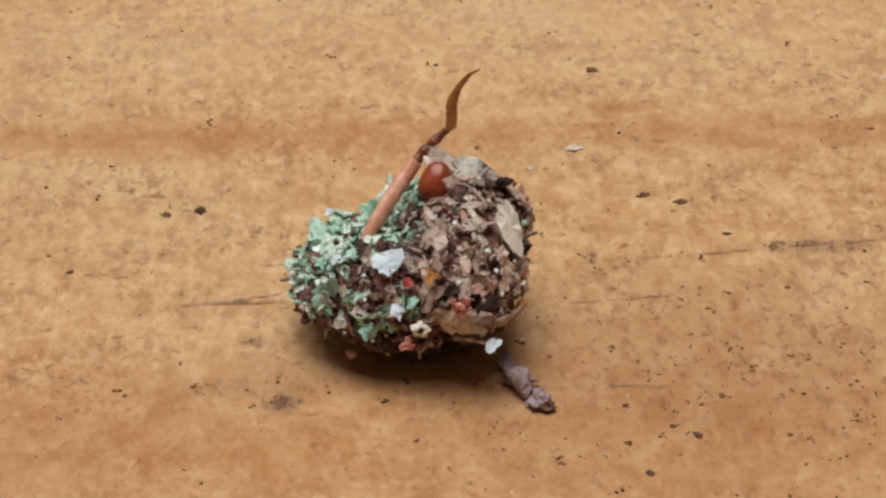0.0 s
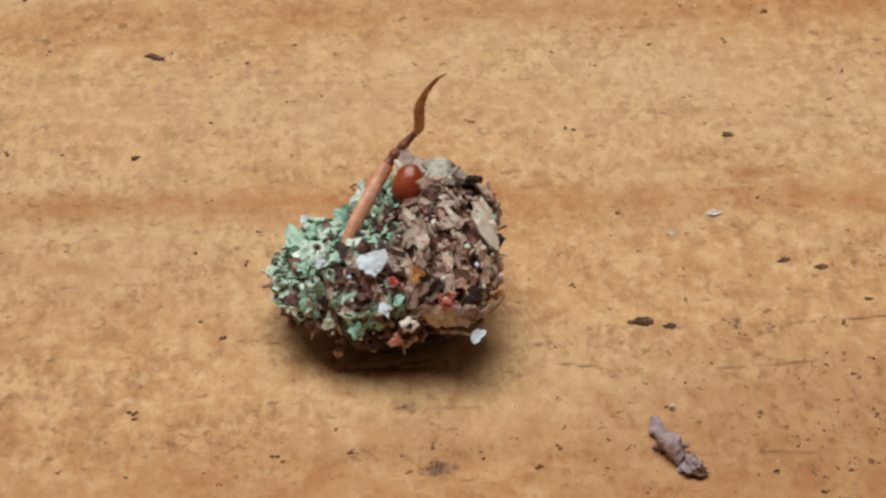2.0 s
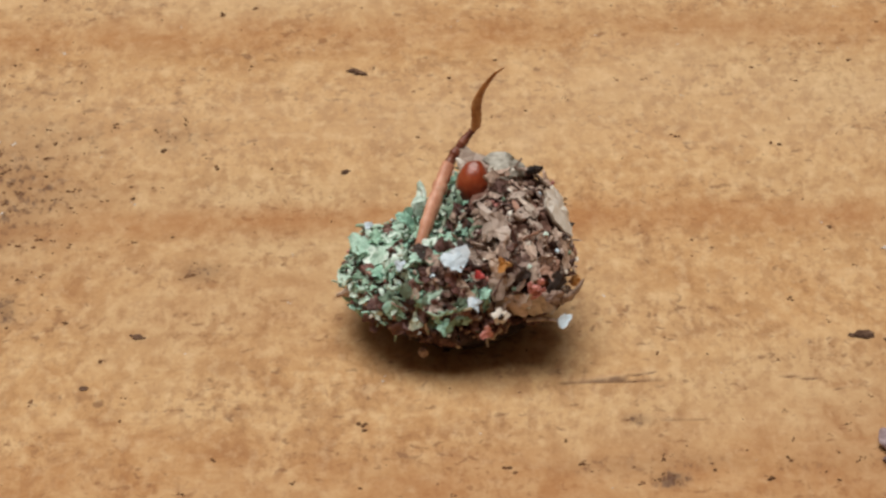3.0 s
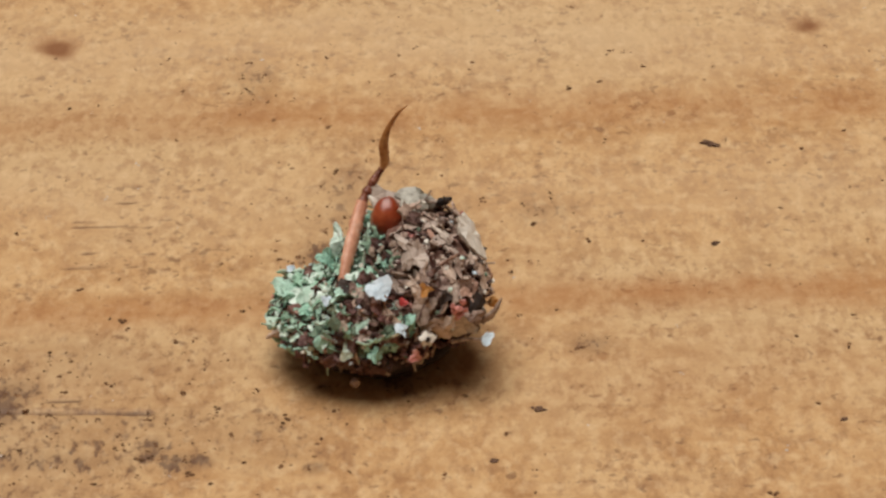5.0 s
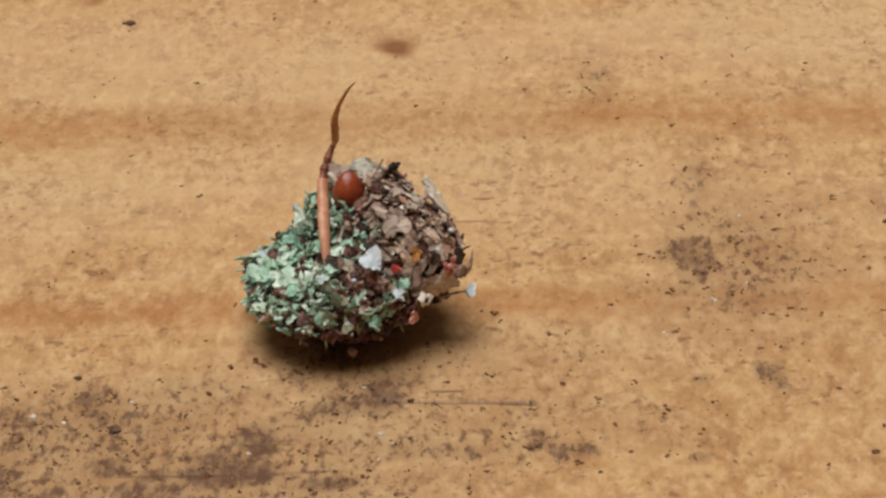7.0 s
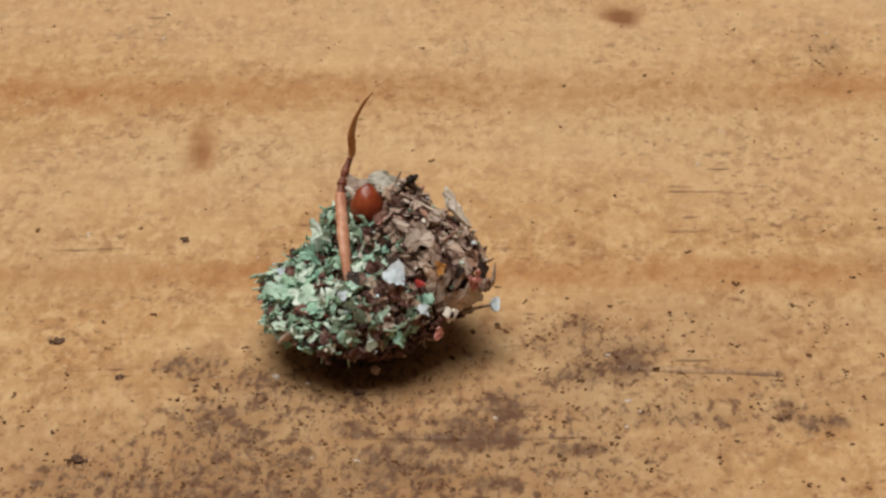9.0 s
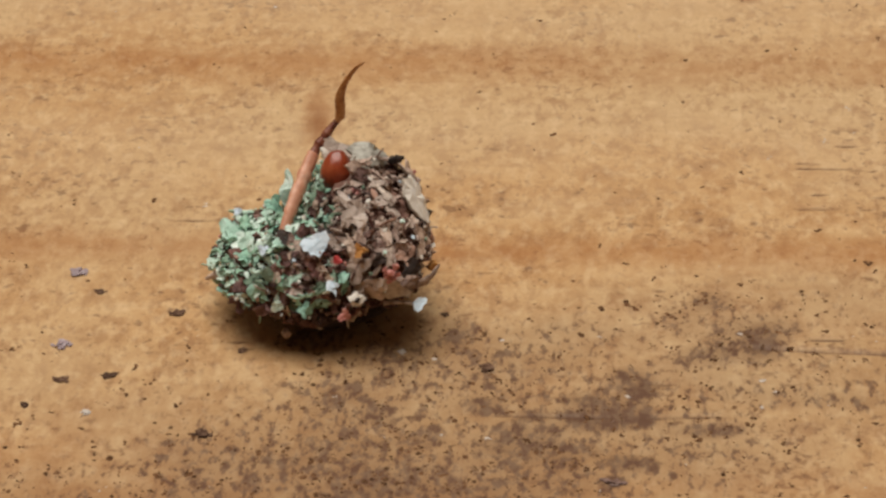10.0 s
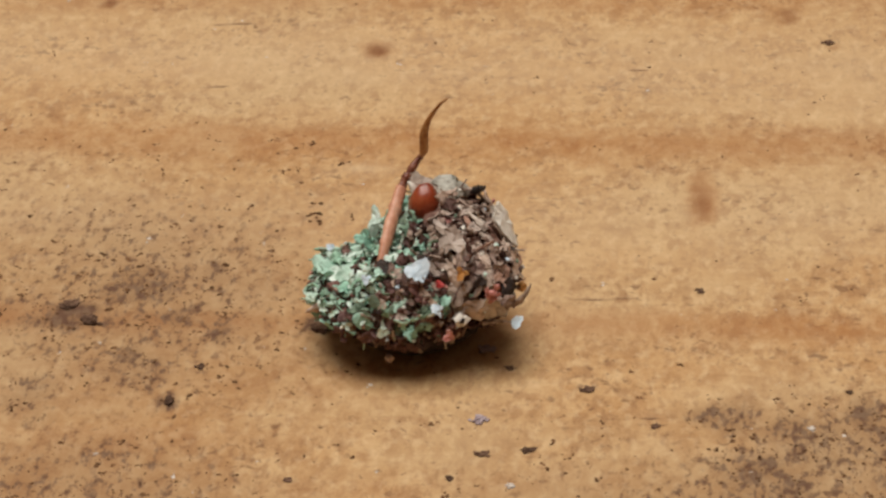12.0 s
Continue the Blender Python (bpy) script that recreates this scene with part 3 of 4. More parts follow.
board.streak("red_tone", -13.0, -90, 30, 4.0, 0.6)
board.streak("pale", 12.0, -90, 30, 3.5, 0.5)
board.streak("pale", 22.0, -90, 30, 4.0, 0.7)
board.streak("pale", 32.0, -90, 30, 4.0, 0.7)

board_ob = board.build()


# ---- loose dirt on the board ----
def scatter(name, count, sizes, mat, label, chance, seed, flat=0.16):
    """Tiny grains strewn over the board, joined into one."""
    r = random.Random(seed)
    verts, faces = [], []
    shapes = []
    for k in range(6):
        bm = bmesh.new()
        bmesh.ops.create_icosphere(bm, subdivisions=1, radius=1.0)
        keep = [v.co * (0.7 + 0.6 * r.random()) for v in bm.verts]
        shapes.append((keep, [[v.index for v in f.verts] for f in bm.faces]))
        bm.free()
    made = 0
    while made < count:
        x, y = r.uniform(-72, 18), r.uniform(-20, 42)
        if r.random() > chance(x, y):
            continue
        size = sizes[0] * (sizes[1] / sizes[0]) ** (r.random() ** 2.0)
        for k in range(r.choice((1, 2, 2, 3, 4))):
            made += 1
            s = size * r.uniform(0.5, 1.0)
            gx, gy = (x, y) if k == 0 else (x + r.gauss(0, 1.3) * size, y + r.gauss(0, 1.6) * size)
            keep, fs = r.choice(shapes)
            a, st = r.uniform(0, 3.14), r.uniform(0.9, 1.6)
            z = board.height(gx, gy)
            base = len(verts)
            for c in keep:
                px, py = c.x * s * st, c.y * s * 1.3
                verts.append(((gx + px * math.cos(a) - py * math.sin(a)) * MM, (gy + px * math.sin(a) + py * math.cos(a)) * MM, (z + (c.z * flat + flat * 0.5) * s) * MM))
            faces += [[base + i for i in f] for f in fs]
    me = bpy.data.meshes.new(name)
    me.from_pydata(verts, [], faces)
    me.materials.append(mat)
    return tagged(new(name, me), label, "dirt", kind="stuff")


def mouldy(x, y):
    i = int(np.searchsorted(board.gx, x))
    j = int(np.searchsorted(board.gy, y))
    f = float(board.fields["mould"][i, j])
    return 0.012 + 0.94 * min(1, f * 1.3) * (0.25 + 0.75 * float(soft_noise(np.array(x * 1.3), np.array(y * 2.6), 33) > 0.5))


scatter("soil_specks", 11000, (0.02, 0.07), SOIL, "tiny dark soil specks strewn over the board", mouldy, 3)
# pale grains; those crowded into the mould stand in for its white glints
scatter("pale_grains", 800, (0.018, 0.065), SAND, "tiny pale grains on the board, many painted as glints in the mould", lambda x, y: 0.1 + mouldy(x, y), 5)


def crumb(x, y, lx, ly, turn, seed, mat=CRUMB, label="dark brown soil crumb lying on the board", tall=0.38):
    """A single crumb of soil: a core with smaller bits stuck on it."""
    r = random.Random(seed)
    bm = bmesh.new()
    for k, (size, far) in enumerate(((1.0, 0.0), (0.62, 0.42), (0.45, 0.5), (0.35, 0.6))):
        one = lump(lx * 0.4 * size, ly * 0.46 * size, ly * 0.42 * tall * size, seed + 7 * k, 0.6, 2.6, 2)
        a = r.uniform(0, 6.28)
        for v in one.verts:
            v.co += Vector((math.cos(a) * lx * far, math.sin(a) * ly * far, -0.1 * ly * far)) * MM
        me = bpy.data.meshes.new("tmp")
        one.to_mesh(me)
        one.free()
        bm.from_mesh(me)
        bpy.data.meshes.remove(me)
    ob = new("soil_crumb", finish("soil_crumb", bm, mat))
    ob.matrix_world = pose(x * MM, y * MM, (board.height(x, y) + ly * 0.5 * tall * 0.7) * MM, 0, 0, turn)
    return tagged(ob, label, "crumb", "crumbs on the board")


crumb(-12.21, 14.56, 0.52, 0.28, -25, 300)
crumb(1.52, 0.10, 0.58, 0.32, 12, 301)
crumb(2.26, -0.16, 0.30, 0.21, -1, 302)
crumb(4.50, 9.58, 0.33, 0.22, -14, 303)
crumb(6.54, 2.61, 0.31, 0.21, 23, 304)
crumb(5.58, 2.95, 0.37, 0.17, 10, 305)
crumb(-6.31, 2.49, 0.28, 0.25, -3, 306)
crumb(-7.21, 2.31, 0.28, 0.17, -16, 307)
crumb(6.12, -7.93, 0.18, 0.24, 21, 308)
crumb(4.83, -9.45, 0.19, 0.19, 8, 309)
crumb(-19.18, -1.90, 0.31, 0.15, -5, 310)
crumb(-17.90, 0.45, 0.35, 0.24, -18, 311)
crumb(-12.46, 8.81, 0.24, 0.19, 19, 312)
crumb(-9.63, -0.37, 0.16, 0.16, -7, 314)
crumb(-47.80, -3.48, 0.40, 0.35, -20, 315)
crumb(-52.22, 4.38, 0.46, 0.37, 17, 316, CHIP, "grey-brown soil crumb lying on the board")
crumb(-40.35, -0.15, 0.41, 0.30, 4, 317)
crumb(-36.87, -5.37, 0.57, 0.28, -9, 318, BARK, "reddish brown bark crumb lying on the board")
crumb(-45.96, 7.86, 0.23, 0.24, -22, 319)
crumb(-50.62, -0.76, 0.42, 0.24, 15, 320)
crumb(-49.11, 2.35, 0.37, 0.27, 2, 321)
crumb(-51.43, 3.41, 0.30, 0.19, -11, 322)
crumb(-47.11, 0.55, 0.23, 0.21, -24, 323)
crumb(-52.14, 0.67, 0.43, 0.37, 13, 324, CHIP, "grey-brown soil crumb lying on the board")
crumb(-52.00, -1.03, 0.42, 0.26, 0, 325)
crumb(-52.78, -2.26, 0.23, 0.22, -13, 326)
crumb(-41.88, 23.88, 0.39, 0.24, 24, 327)
crumb(-60.50, 3.18, 0.27, 0.26, 11, 328)
crumb(-61.14, 1.30, 0.27, 0.42, -2, 329)
crumb(-57.28, -2.48, 0.23, 0.18, -15, 330)
crumb(-64.13, 5.53, 0.59, 0.52, 22, 331)
crumb(-64.89, 6.46, 0.53, 0.40, 9, 332)
crumb(-41.61, 2.48, 0.19, 0.16, 7, 336)
crumb(-57.23, 5.32, 0.58, 0.43, -6, 337)
crumb(-42.70, 0.58, 0.22, 0.18, -19, 338, SAND, "tiny pale grain lying on the board")
crumb(-51.07, -2.56, 0.20, 0.23, 18, 339, SAND, "tiny pale grain lying on the board")
crumb(2.57, 4.36, 0.17, 0.16, 5, 340, SAND, "tiny pale grain lying on the board")
crumb(3.81, 5.34, 0.41, 0.28, -8, 341, SAND, "tiny pale grain lying on the board")


def bark_fragment(x, y, turn):
    """The mauve-grey scrap that lies on the board: a lumpy body, two spurs and a darker broken end."""
    thing = tagged(new("bark_fragment"), "mauve-grey dried bark scrap lying on the board", "bark scrap")
    body = rod(((-0.28, 1.06, 0.2), (-0.22, 0.8, 0.24), (-0.14, 0.45, 0.22), (-0.08, 0.05, 0.27), (0.08, -0.32, 0.25), (0.26, -0.6, 0.18)),
               (0.1, 0.25, 0.24, 0.42, 0.36, 0.2), 16, 0.65, 7, 0.2)
    wobble(body, 0.24, 1.5, 3)
    wobble(body, 0.07, 4.5, 5)
    part("body", body, CHIP, thing)
    tail = lump(0.27, 0.3, 0.17, 403, 0.45, 2.2, 3)
    for v in tail.verts:
        v.co += Vector((0.42, -0.76, 0.17)) * MM
    part("tail", tail, CHIP, thing)
    end = lump(0.22, 0.18, 0.13, 404, 0.5, 2.4, 3)
    for v in end.verts:
        v.co += Vector((0.6, -0.96, 0.12)) * MM
    part("broken_end", end, CRUMB, thing, "dark broken end")
    for k, tip in enumerate(((-0.5, 0.16, 0.08), (0.44, 0.04, 0.2), (0.74, -0.72, 0.14))):
        root = Vector((-0.05, 0.0, 0.2)) if k < 2 else Vector((0.45, -0.75, 0.17))
        part("spur", rod((root, root.lerp(Vector(tip), 0.6), tip), (0.16, 0.12, 0.03), 8, 0.6, 6 + k, 0.5), CHIP, thing)
    thing.matrix_world = pose(x * MM, y * MM, (board.height(x, y) - 0.02) * MM, 0, 0, turn)
    return thing


bark_fragment(1.9, -5.8, 0)


# ---- the larva under its heap of debris ----
larva = tagged(new("lacewing_larva"), "insect larva hidden under green lichen and brown bark debris", "insect")
# centre and radii of the humps of the heap, in millimetres
FLOOR = 0.5
HUMPS = (((0.52, 1.3, 2.55), (1.48, 2.6, 1.6)), ((-0.92, 1.88, 1.66), (2.58, 2.58, 0.72)), ((-1.0, 0.9, 1.95), (1.75, 1.66, 1.27)),
         ((0.78, 2.15, 2.85), (1.48, 0.8, 1.15)))
# where the odd pieces sit, kept clear of the common debris: place and radius
CLEAR = ((-1.37, -0.11, 3.29, 0.42), (-1.21, -0.92, 2.41, 0.3), (-2.58, 0.8, 2.89, 0.24), (-2.68, 0.07, 2.62, 0.28), (-0.68, -1.45, 2.22, 0.28),
         (-0.32, -0.83, 3.34, 0.32), (-0.9, -0.48, 2.97, 0.22), (0.3, -1.55, 2.94, 0.3), (-0.99, -1.27, 1.71, 0.24), (1.45, 0.75, 4.0, 0.5),
         (1.5, 0.3, 3.55, 0.55), (0.72, -0.95, 3.2, 0.3), (0.03, 1.85, 4.0, 0.55), (-1.81, 1.23, 3.0, 0.35), (-1.4, 1.7, 3.35, 0.4),
         (-1.0, 2.1, 3.75, 0.4), (0.95, -1.2, 2.65, 0.36))


def inside(p, scale=1.0):
    return min(sum(((p[k] - c[k]) / (r[k] * scale)) ** 2 for k in range(3)) for c, r in HUMPS)


def swell(p):
    """How far the uneven heap stands out from its humps."""
    q = Vector(p)
    return 0.22 * noise.noise(q * 0.85 + Vector((4, 1, 7))) + 0.2 * noise.noise(q * 1.9)


def heap_body():
    bm = bmesh.new()
    for k, (c, r) in enumerate(HUMPS):
        one = lump(r[0] * 0.94, r[1] * 0.94, r[2] * 0.92, k + 3, 0.0, 2.5, 5)
        for v in one.verts:
            n = Vector((v.co[i] / r[i] ** 2 for i in range(3))).normalized()
            v.co += Vector(c) * MM
            q = v.co / MM
            v.co += n * (swell(q) - 0.04) * MM + noise.noise_vector(q * 5.3) * 0.09 * MM
            if v.co.z < FLOOR * MM:
                v.co.z = FLOOR * MM + (v.co.z - FLOOR * MM) * 0.12
        me = bpy.data.meshes.new("tmp")
        one.to_mesh(me)
        one.free()
        bm.from_mesh(me)
        bpy.data.meshes.remove(me)
    part("debris_core", bm, CORE, larva, "packed core of the heap, dark brown as shade in its gaps")
    low = lump(1.9, 1.5, 0.42, 61, 0.06, 2.0, 3)
    for v in low.verts:
        v.co += Vector((-0.4, 1.5, 0.42)) * MM
    part("body", low, DARK, larva, "dark low body under the heap", True)


heap_body()


def heap_points(gap, count, seed, least=FLOOR + 0.1):
    """Evenly strewn places on the heap with their outward directions."""
    r = random.Random(seed)
    out, cells = [], {}
    for _ in range(count):
        c, rad = HUMPS[r.randrange(4)]
        d = Vector((r.gauss(0, 1), r.gauss(0, 1), r.gauss(0, 1))).normalized()
        p = Vector((c[k] + rad[k] * d[k] for k in range(3)))
        if p.z < least or inside(p, 0.985) < 1:
            continue
        if any((p - Vector(k[:3])).length < k[3] for k in CLEAR):
            continue
        key = tuple(int(math.floor(a / gap)) for a in p)
        near = (q for i in (-1, 0, 1) for j in (-1, 0, 1) for m in (-1, 0, 1) for q in cells.get((key[0] + i, key[1] + j, key[2] + m), ()))
        if any((p - q).length < gap for q in near):
            continue
        cells.setdefault(key, []).append(p)
        n = Vector((d[k] / rad[k] for k in range(3))).normalized()
        out.append((p + n * swell(p), n))
    return out


def greenness(p):
    return (-1.5 - p.x) * 0.55 + 0.85 * (p.y - 0.95) + 0.3 * (p.z - 1.9) - 1.3 * max(0.0, p.x + 0.3) + 0.9 * noise.noise(p * 1.5)


def grit(name, mat, seed, gap, count, want, sizes, label):
    """Fine crumbs and scales that fill the gaps between the larger pieces, joined into one."""
    r = random.Random(seed)
    verts, faces = [], []
    for p, n in heap_points(gap, count, seed):
        if r.random() > want(p):
            continue
        s = r.uniform(*sizes)
        turn = facing((n + Vector((r.gauss(0, 0.5), r.gauss(0, 0.5), r.gauss(0, 0.5)))).normalized(), r.uniform(0, 6.28)).to_3x3()
        base, ring = len(verts), r.choice((5, 6, 7))
        at = p + n * r.uniform(-0.06, 0.1)
        long = r.uniform(0.7, 1.6)
        for k in range(ring):
            a, w = 6.2832 * k / ring, s * r.uniform(0.6, 1.15)
            verts.append((at + turn @ Vector((w * long * math.cos(a), w * math.sin(a), s * r.uniform(-0.25, 0.35)))) * MM)
        verts.append((at + turn @ Vector((0, 0, s * r.uniform(0.15, 0.6)))) * MM)
        verts.append((at - turn @ Vector((0, 0, s * 0.5))) * MM)
        for k in range(ring):
            m = (k + 1) % ring
            faces += [(base + k, base + m, base + ring), (base + m, base + k, base + ring + 1)]
    me = bpy.data.meshes.new(name)
    me.from_pydata(verts, [], faces)
    me.materials.append(mat)
    ob = new(name, me)
    ob.parent = larva
    return tagged(ob, label, kind="stuff")


def cover():
    r = random.Random(21)
    greens = [finish("lichen_flake", flake(r.uniform(0.22, 0.55), k, r.choice((2, 3, 5)), 0.10, 0.4, 0.22, 15, r.uniform(0.5, 1.6), r.uniform(-0.2, 0.5), 0.22), LICHEN) for k in range(24)]
    scales = [finish("bark_chip", flake(r.uniform(0.22, 0.55), 40 + k, r.choice((2, 3, 4)), 0.14, 0.4, 0.2, 11, r.uniform(0.4, 1.7), r.uniform(-0.2, 0.6), 0.14), BARK) for k in range(18)]
    leaves = [finish("leaf_scrap", flake(r.uniform(0.45, 1.0), 70 + k, r.choice((2, 3, 5)), 0.06, 0.22, 0.2, 19, r.uniform(0.45, 1.4), 0.14, 0.17), LEAF) for k in range(20)]
    strips = [finish("leaf_strip", flake(r.uniform(0.8, 1.4), 340 + k, 2, 0.05, 0.16, 0.14, 19, r.uniform(0.26, 0.42), 0.16, 0.16), LEAF) for k in range(8)]
    rusty = [finish("humus_chip", flake(r.uniform(0.26, 0.52), 100 + k, r.choice((2, 3, 4)), 0.16, 0.4, 0.2, 11, r.uniform(0.7, 1.3), r.uniform(-0.2, 0.6), 0.14), RUST) for k in range(10)]
    slivers = [finish("splinter", shard(r.uniform(0.45, 1.0), r.uniform(0.05, 0.14), r.uniform(0.04, 0.09), 160 + k), (BARK, LEAF, RUST, LICHEN)[k % 4]) for k in range(16)]
    curls = [finish("lichen_curl", rod(((0, 0, 0), (0.12, 0.1, 0.1), (0.16, 0.3, 0.12), (0.05, 0.45, 0.05 + 0.03 * k)), (0.05, 0.07, 0.06, 0.02), 6, 0.5, k, 0.4), LICHEN) for k in range(5)]

    def lay(name, me, p, n, lift, loose, shrink=1.0, spin=None):
        ob = new(name, me)
        ob.parent = larva
        n2 = (n + Vector((r.gauss(0, loose), r.gauss(0, loose), r.gauss(0, loose)))).normalized()
        k = r.uniform(0.8, 1.15) * shrink
        ob.matrix_local = Matrix.Translation((p + n * lift) * MM) @ facing(n2, r.uniform(0, 6.28) if spin is None else spin) @ Matrix.Diagonal((k, k, k, 1))

    # broad brown leaf scraps laid over the brown hump
    for p, n in heap_points(0.4, 7000, 8):
        if greenness(p) < -0.25 and p.z > 1.95 + 0.35 * noise.noise(p * 1.1) - 0.1 * max(0, p.x - 1):
            lay("leaf_scrap", r.choice(leaves), p, n, r.uniform(-0.08, 0.14), r.choice((0.2, 0.3, 0.7)))
    # long furrowed strips that run down the slope of the brown hump
    for p, n in heap_points(0.5, 5000, 18):
        if greenness(p) < -0.5 and p.z > 2.9 and p.x > -0.5 and n.y < 0.3 and r.random() < 0.6:
            lay("leaf_strip", r.choice(strips), p, n, r.uniform(0.02, 0.14), 0.18, 1.0, r.gauss(0.1, 0.3))
    # scales all over; the rusty ones low on the heap put its shade into colour
    made = {"humus_chip": 0, "lichen_flake": 0, "bark_chip": 0}
    kinds = {"humus_chip": rusty, "lichen_flake": greens, "bark_chip": scales}
    for p, n in sorted(heap_points(0.2, 20000, 5), key=lambda q: q[0].y - 0.3 * q[0].z):
        g, u = greenness(p), r.random()
        low = p.z < 1.5 + 0.4 * noise.noise(p * 1.7) - 0.1 * (p.y - 1)
        kind = ""
        if low and u < 0.62:
            kind = "humus_chip"
        elif g > 0.15 and u < (0.4 if low else 0.85):
            kind = "lichen_flake"
        elif g > -1.7 and p.x < -0.6 and u < 0.34:
            kind = "lichen_flake"
        elif g > -1.7 and p.x < -0.4 and u > 0.8:
            kind = "humus_chip"
        elif g > -1.7 and p.x < -0.4:
            kind = "bark_chip"
        elif (low or g > -0.7) and u < 0.9:
            kind = "bark_chip"
        elif u < 0.28:
            kind = "bark_chip"
        if kind and made[kind] < 300:
            made[kind] += 1
            lay(kind, r.choice(kinds[kind]), p, n, r.uniform(-0.02, 0.16), 0.36 if kind == "lichen_flake" else 0.42, 1.0 if p.x < -0.3 else 0.85)
    # splinters and curls that stand out from the heap
    for p, n in heap_points(0.5, 4000, 12):
        if p.z > 0.9:
            side = Vector((r.gauss(0, 1), r.gauss(0, 1), r.gauss(0, 1)))
            lay("splinter", slivers[r.randrange(4) * 4 + (3 if greenness(p) > 0.1 else r.randrange(3))], p, (n * 0.3 + side.cross(n) * 0.8).normalized(), 0.18, 0.3)
    for p, n in heap_points(0.55, 4000, 14):
        if greenness(p) > -0.5 and p.z > 1.4:
            lay("lichen_curl", r.choice(curls), p, n, 0.06, 0.5)
    # small stray bits
    bits = [finish("stray_bit", lump(0.08, 0.065, 0.05, 130 + k, 0.4, 1.6, 1), m) for k, m in enumerate((WHITE, SALMON, DARK, CREAM, RUST, LEAF, CREAM, LICHEN, WHITE, LEAF, CREAM))]
    for p, n in heap_points(0.46, 4000, 9):
        if p.z > 0.7:
            lay("stray_bit", r.choice(bits), p, n, r.uniform(0.1, 0.2), 0.5)


grit("green_grit", GREEN_GRIT, 31, 0.105, 40000, lambda p: 0.45 if greenness(p) > 0.1 and p.z > 1.1 else (0.12 if p.x < -0.5 and p.z > 1.1 else 0.0), (0.05, 0.12), "fine pale green lichen crumbs")
grit("brown_grit", BROWN_GRIT, 32, 0.105, 40000, lambda p: 0.1 if greenness(p) > 0.3 and p.z > 1.2 else 0.5, (0.05, 0.13), "fine brown and grey bark crumbs")
cover()


def stick(name, bm, mat, at, normal, spin=0.0, label="", smooth=False):
    """One piece fastened to the heap."""
    ob = part(name, bm, mat, larva, label, smooth)
    if normal:
        ob.matrix_local = Matrix.Translation((Vector(at) + Vector(normal).normalized() * 0.06) * MM) @ facing(normal, spin)
    return ob


stick("white_flake", flake(0.7, 201, 3, 0.1, 0.2, 0.08, 20, 1.25, 0.0, 0.2), WHITE, (-1.37, -0.11, 3.29), (0.0, -0.6, 0.8), 0.4, "bluish white lobed lichen flake")
stick("white_flake", flake(0.5, 202, 4, 0.12, 0.3, 0.2, 13, 0.85, 0.0, 0.18), WHITE, (-1.21, -0.98, 2.41), (0.0, -0.8, 0.6), 1.0, "bluish white lobed lichen flake")
stick("white_flake", flake(0.36, 203, 3, 0.12, 0.2, 0.25, 11), WHITE, (-2.58, 0.74, 2.92), (-0.3, -0.7, 0.7), 0.2, "small off-white flake")
stick("white_flake", flake(0.34, 204, 3, 0.22, 0.3, 0.15, 13, 1.5, 0.0, 0.2), WHITE, (1.07, -1.56, 1.69), (0.1, -0.75, 0.65), 0.5, "white flake hanging at the edge")
stick("white_flake", flake(0.32, 213, 3, 0.12, 0.3, 0.22, 11), WHITE, (-2.55, 3.1, 2.72), (-0.4, -0.3, 0.87), 0.5, "small white flake on the lichen")
stick("thread", rod(((1.0, -1.5, 1.66), (0.6, -1.4, 1.75), (0.2, -1.2, 1.7)), (0.04, 0.05, 0.07), 6), BARK, None, None, 0, "thin brown thread")
stick("lichen_flake", flake(0.46, 205, 4, 0.12, 0.14, 0.1, 11, 0.8, 0.0, 0.08), LICHEN, (-2.68, 0.02, 2.62), (-0.4, -0.85, 0.35), 0.4, "square pale green lichen flake")
stick("lichen_flake", flake(0.42, 206, 2, 0.14, 0.2, 0.12, 12, 1.5), LICHEN, (-2.95, 0.35, 1.98), (-0.6, -0.75, 0.3), 0.2, "pale green lichen flake")
stick("lichen_flake", flake(0.4, 214, 2, 0.14, 0.2, 0.12, 12, 1.5), LICHEN, (-2.9, 0.28, 1.83), (-0.6, -0.75, 0.3), 0.3, "pale green lichen flake")
stick("ring_shell", flake(0.5, 207, 5, 0.2, 0.35, 0.16, 14), CREAM, (-0.68, -1.45, 2.22), (-0.1, -0.9, 0.3), 0.5, "off-white shell fragment with a dark centre")
# a small dark lump set on the middle of the shell
stick("hollow", lump(0.09, 0.07, 0.05, 208, 0.2), DARK, (-0.68, -1.56, 2.24), (-0.1, -0.9, 0.3), 0.5)
stick("orange_flake", flake(0.56, 209, 3, 0.12, 0.35, 0.3, 13, 0.9, 0.0, 0.2), ORANGE, (-0.32, -0.86, 3.34), (0.0, -0.8, 0.6), 0.5, "orange leaf scrap")
stick("crimson_bud", flake(0.3, 210, 3, 0.25, 0.3, 0.2, 11), CRIMSON, (-0.9, -0.55, 2.97), (0, -0.8, 0.5), 0.0, "small crimson bud")
for k, (dx, dz, sz) in enumerate(((0, 0, 0.11), (-0.16, 0.13, 0.06), (0.13, 0.16, 0.08), (0.03, -0.2, 0.1), (-0.12, -0.1, 0.06), (0.2, -0.1, 0.06))):
    stick("salmon_bud", lump(sz * 1.3, sz, sz * 0.8, 220 + k, 0.45, 1.6), SALMON, (0.28 + dx, -1.58, 2.92 + dz), (0.3 * (k % 3) - 0.3, -1, 0.3), k * 1.3, "salmon pink bud granule")
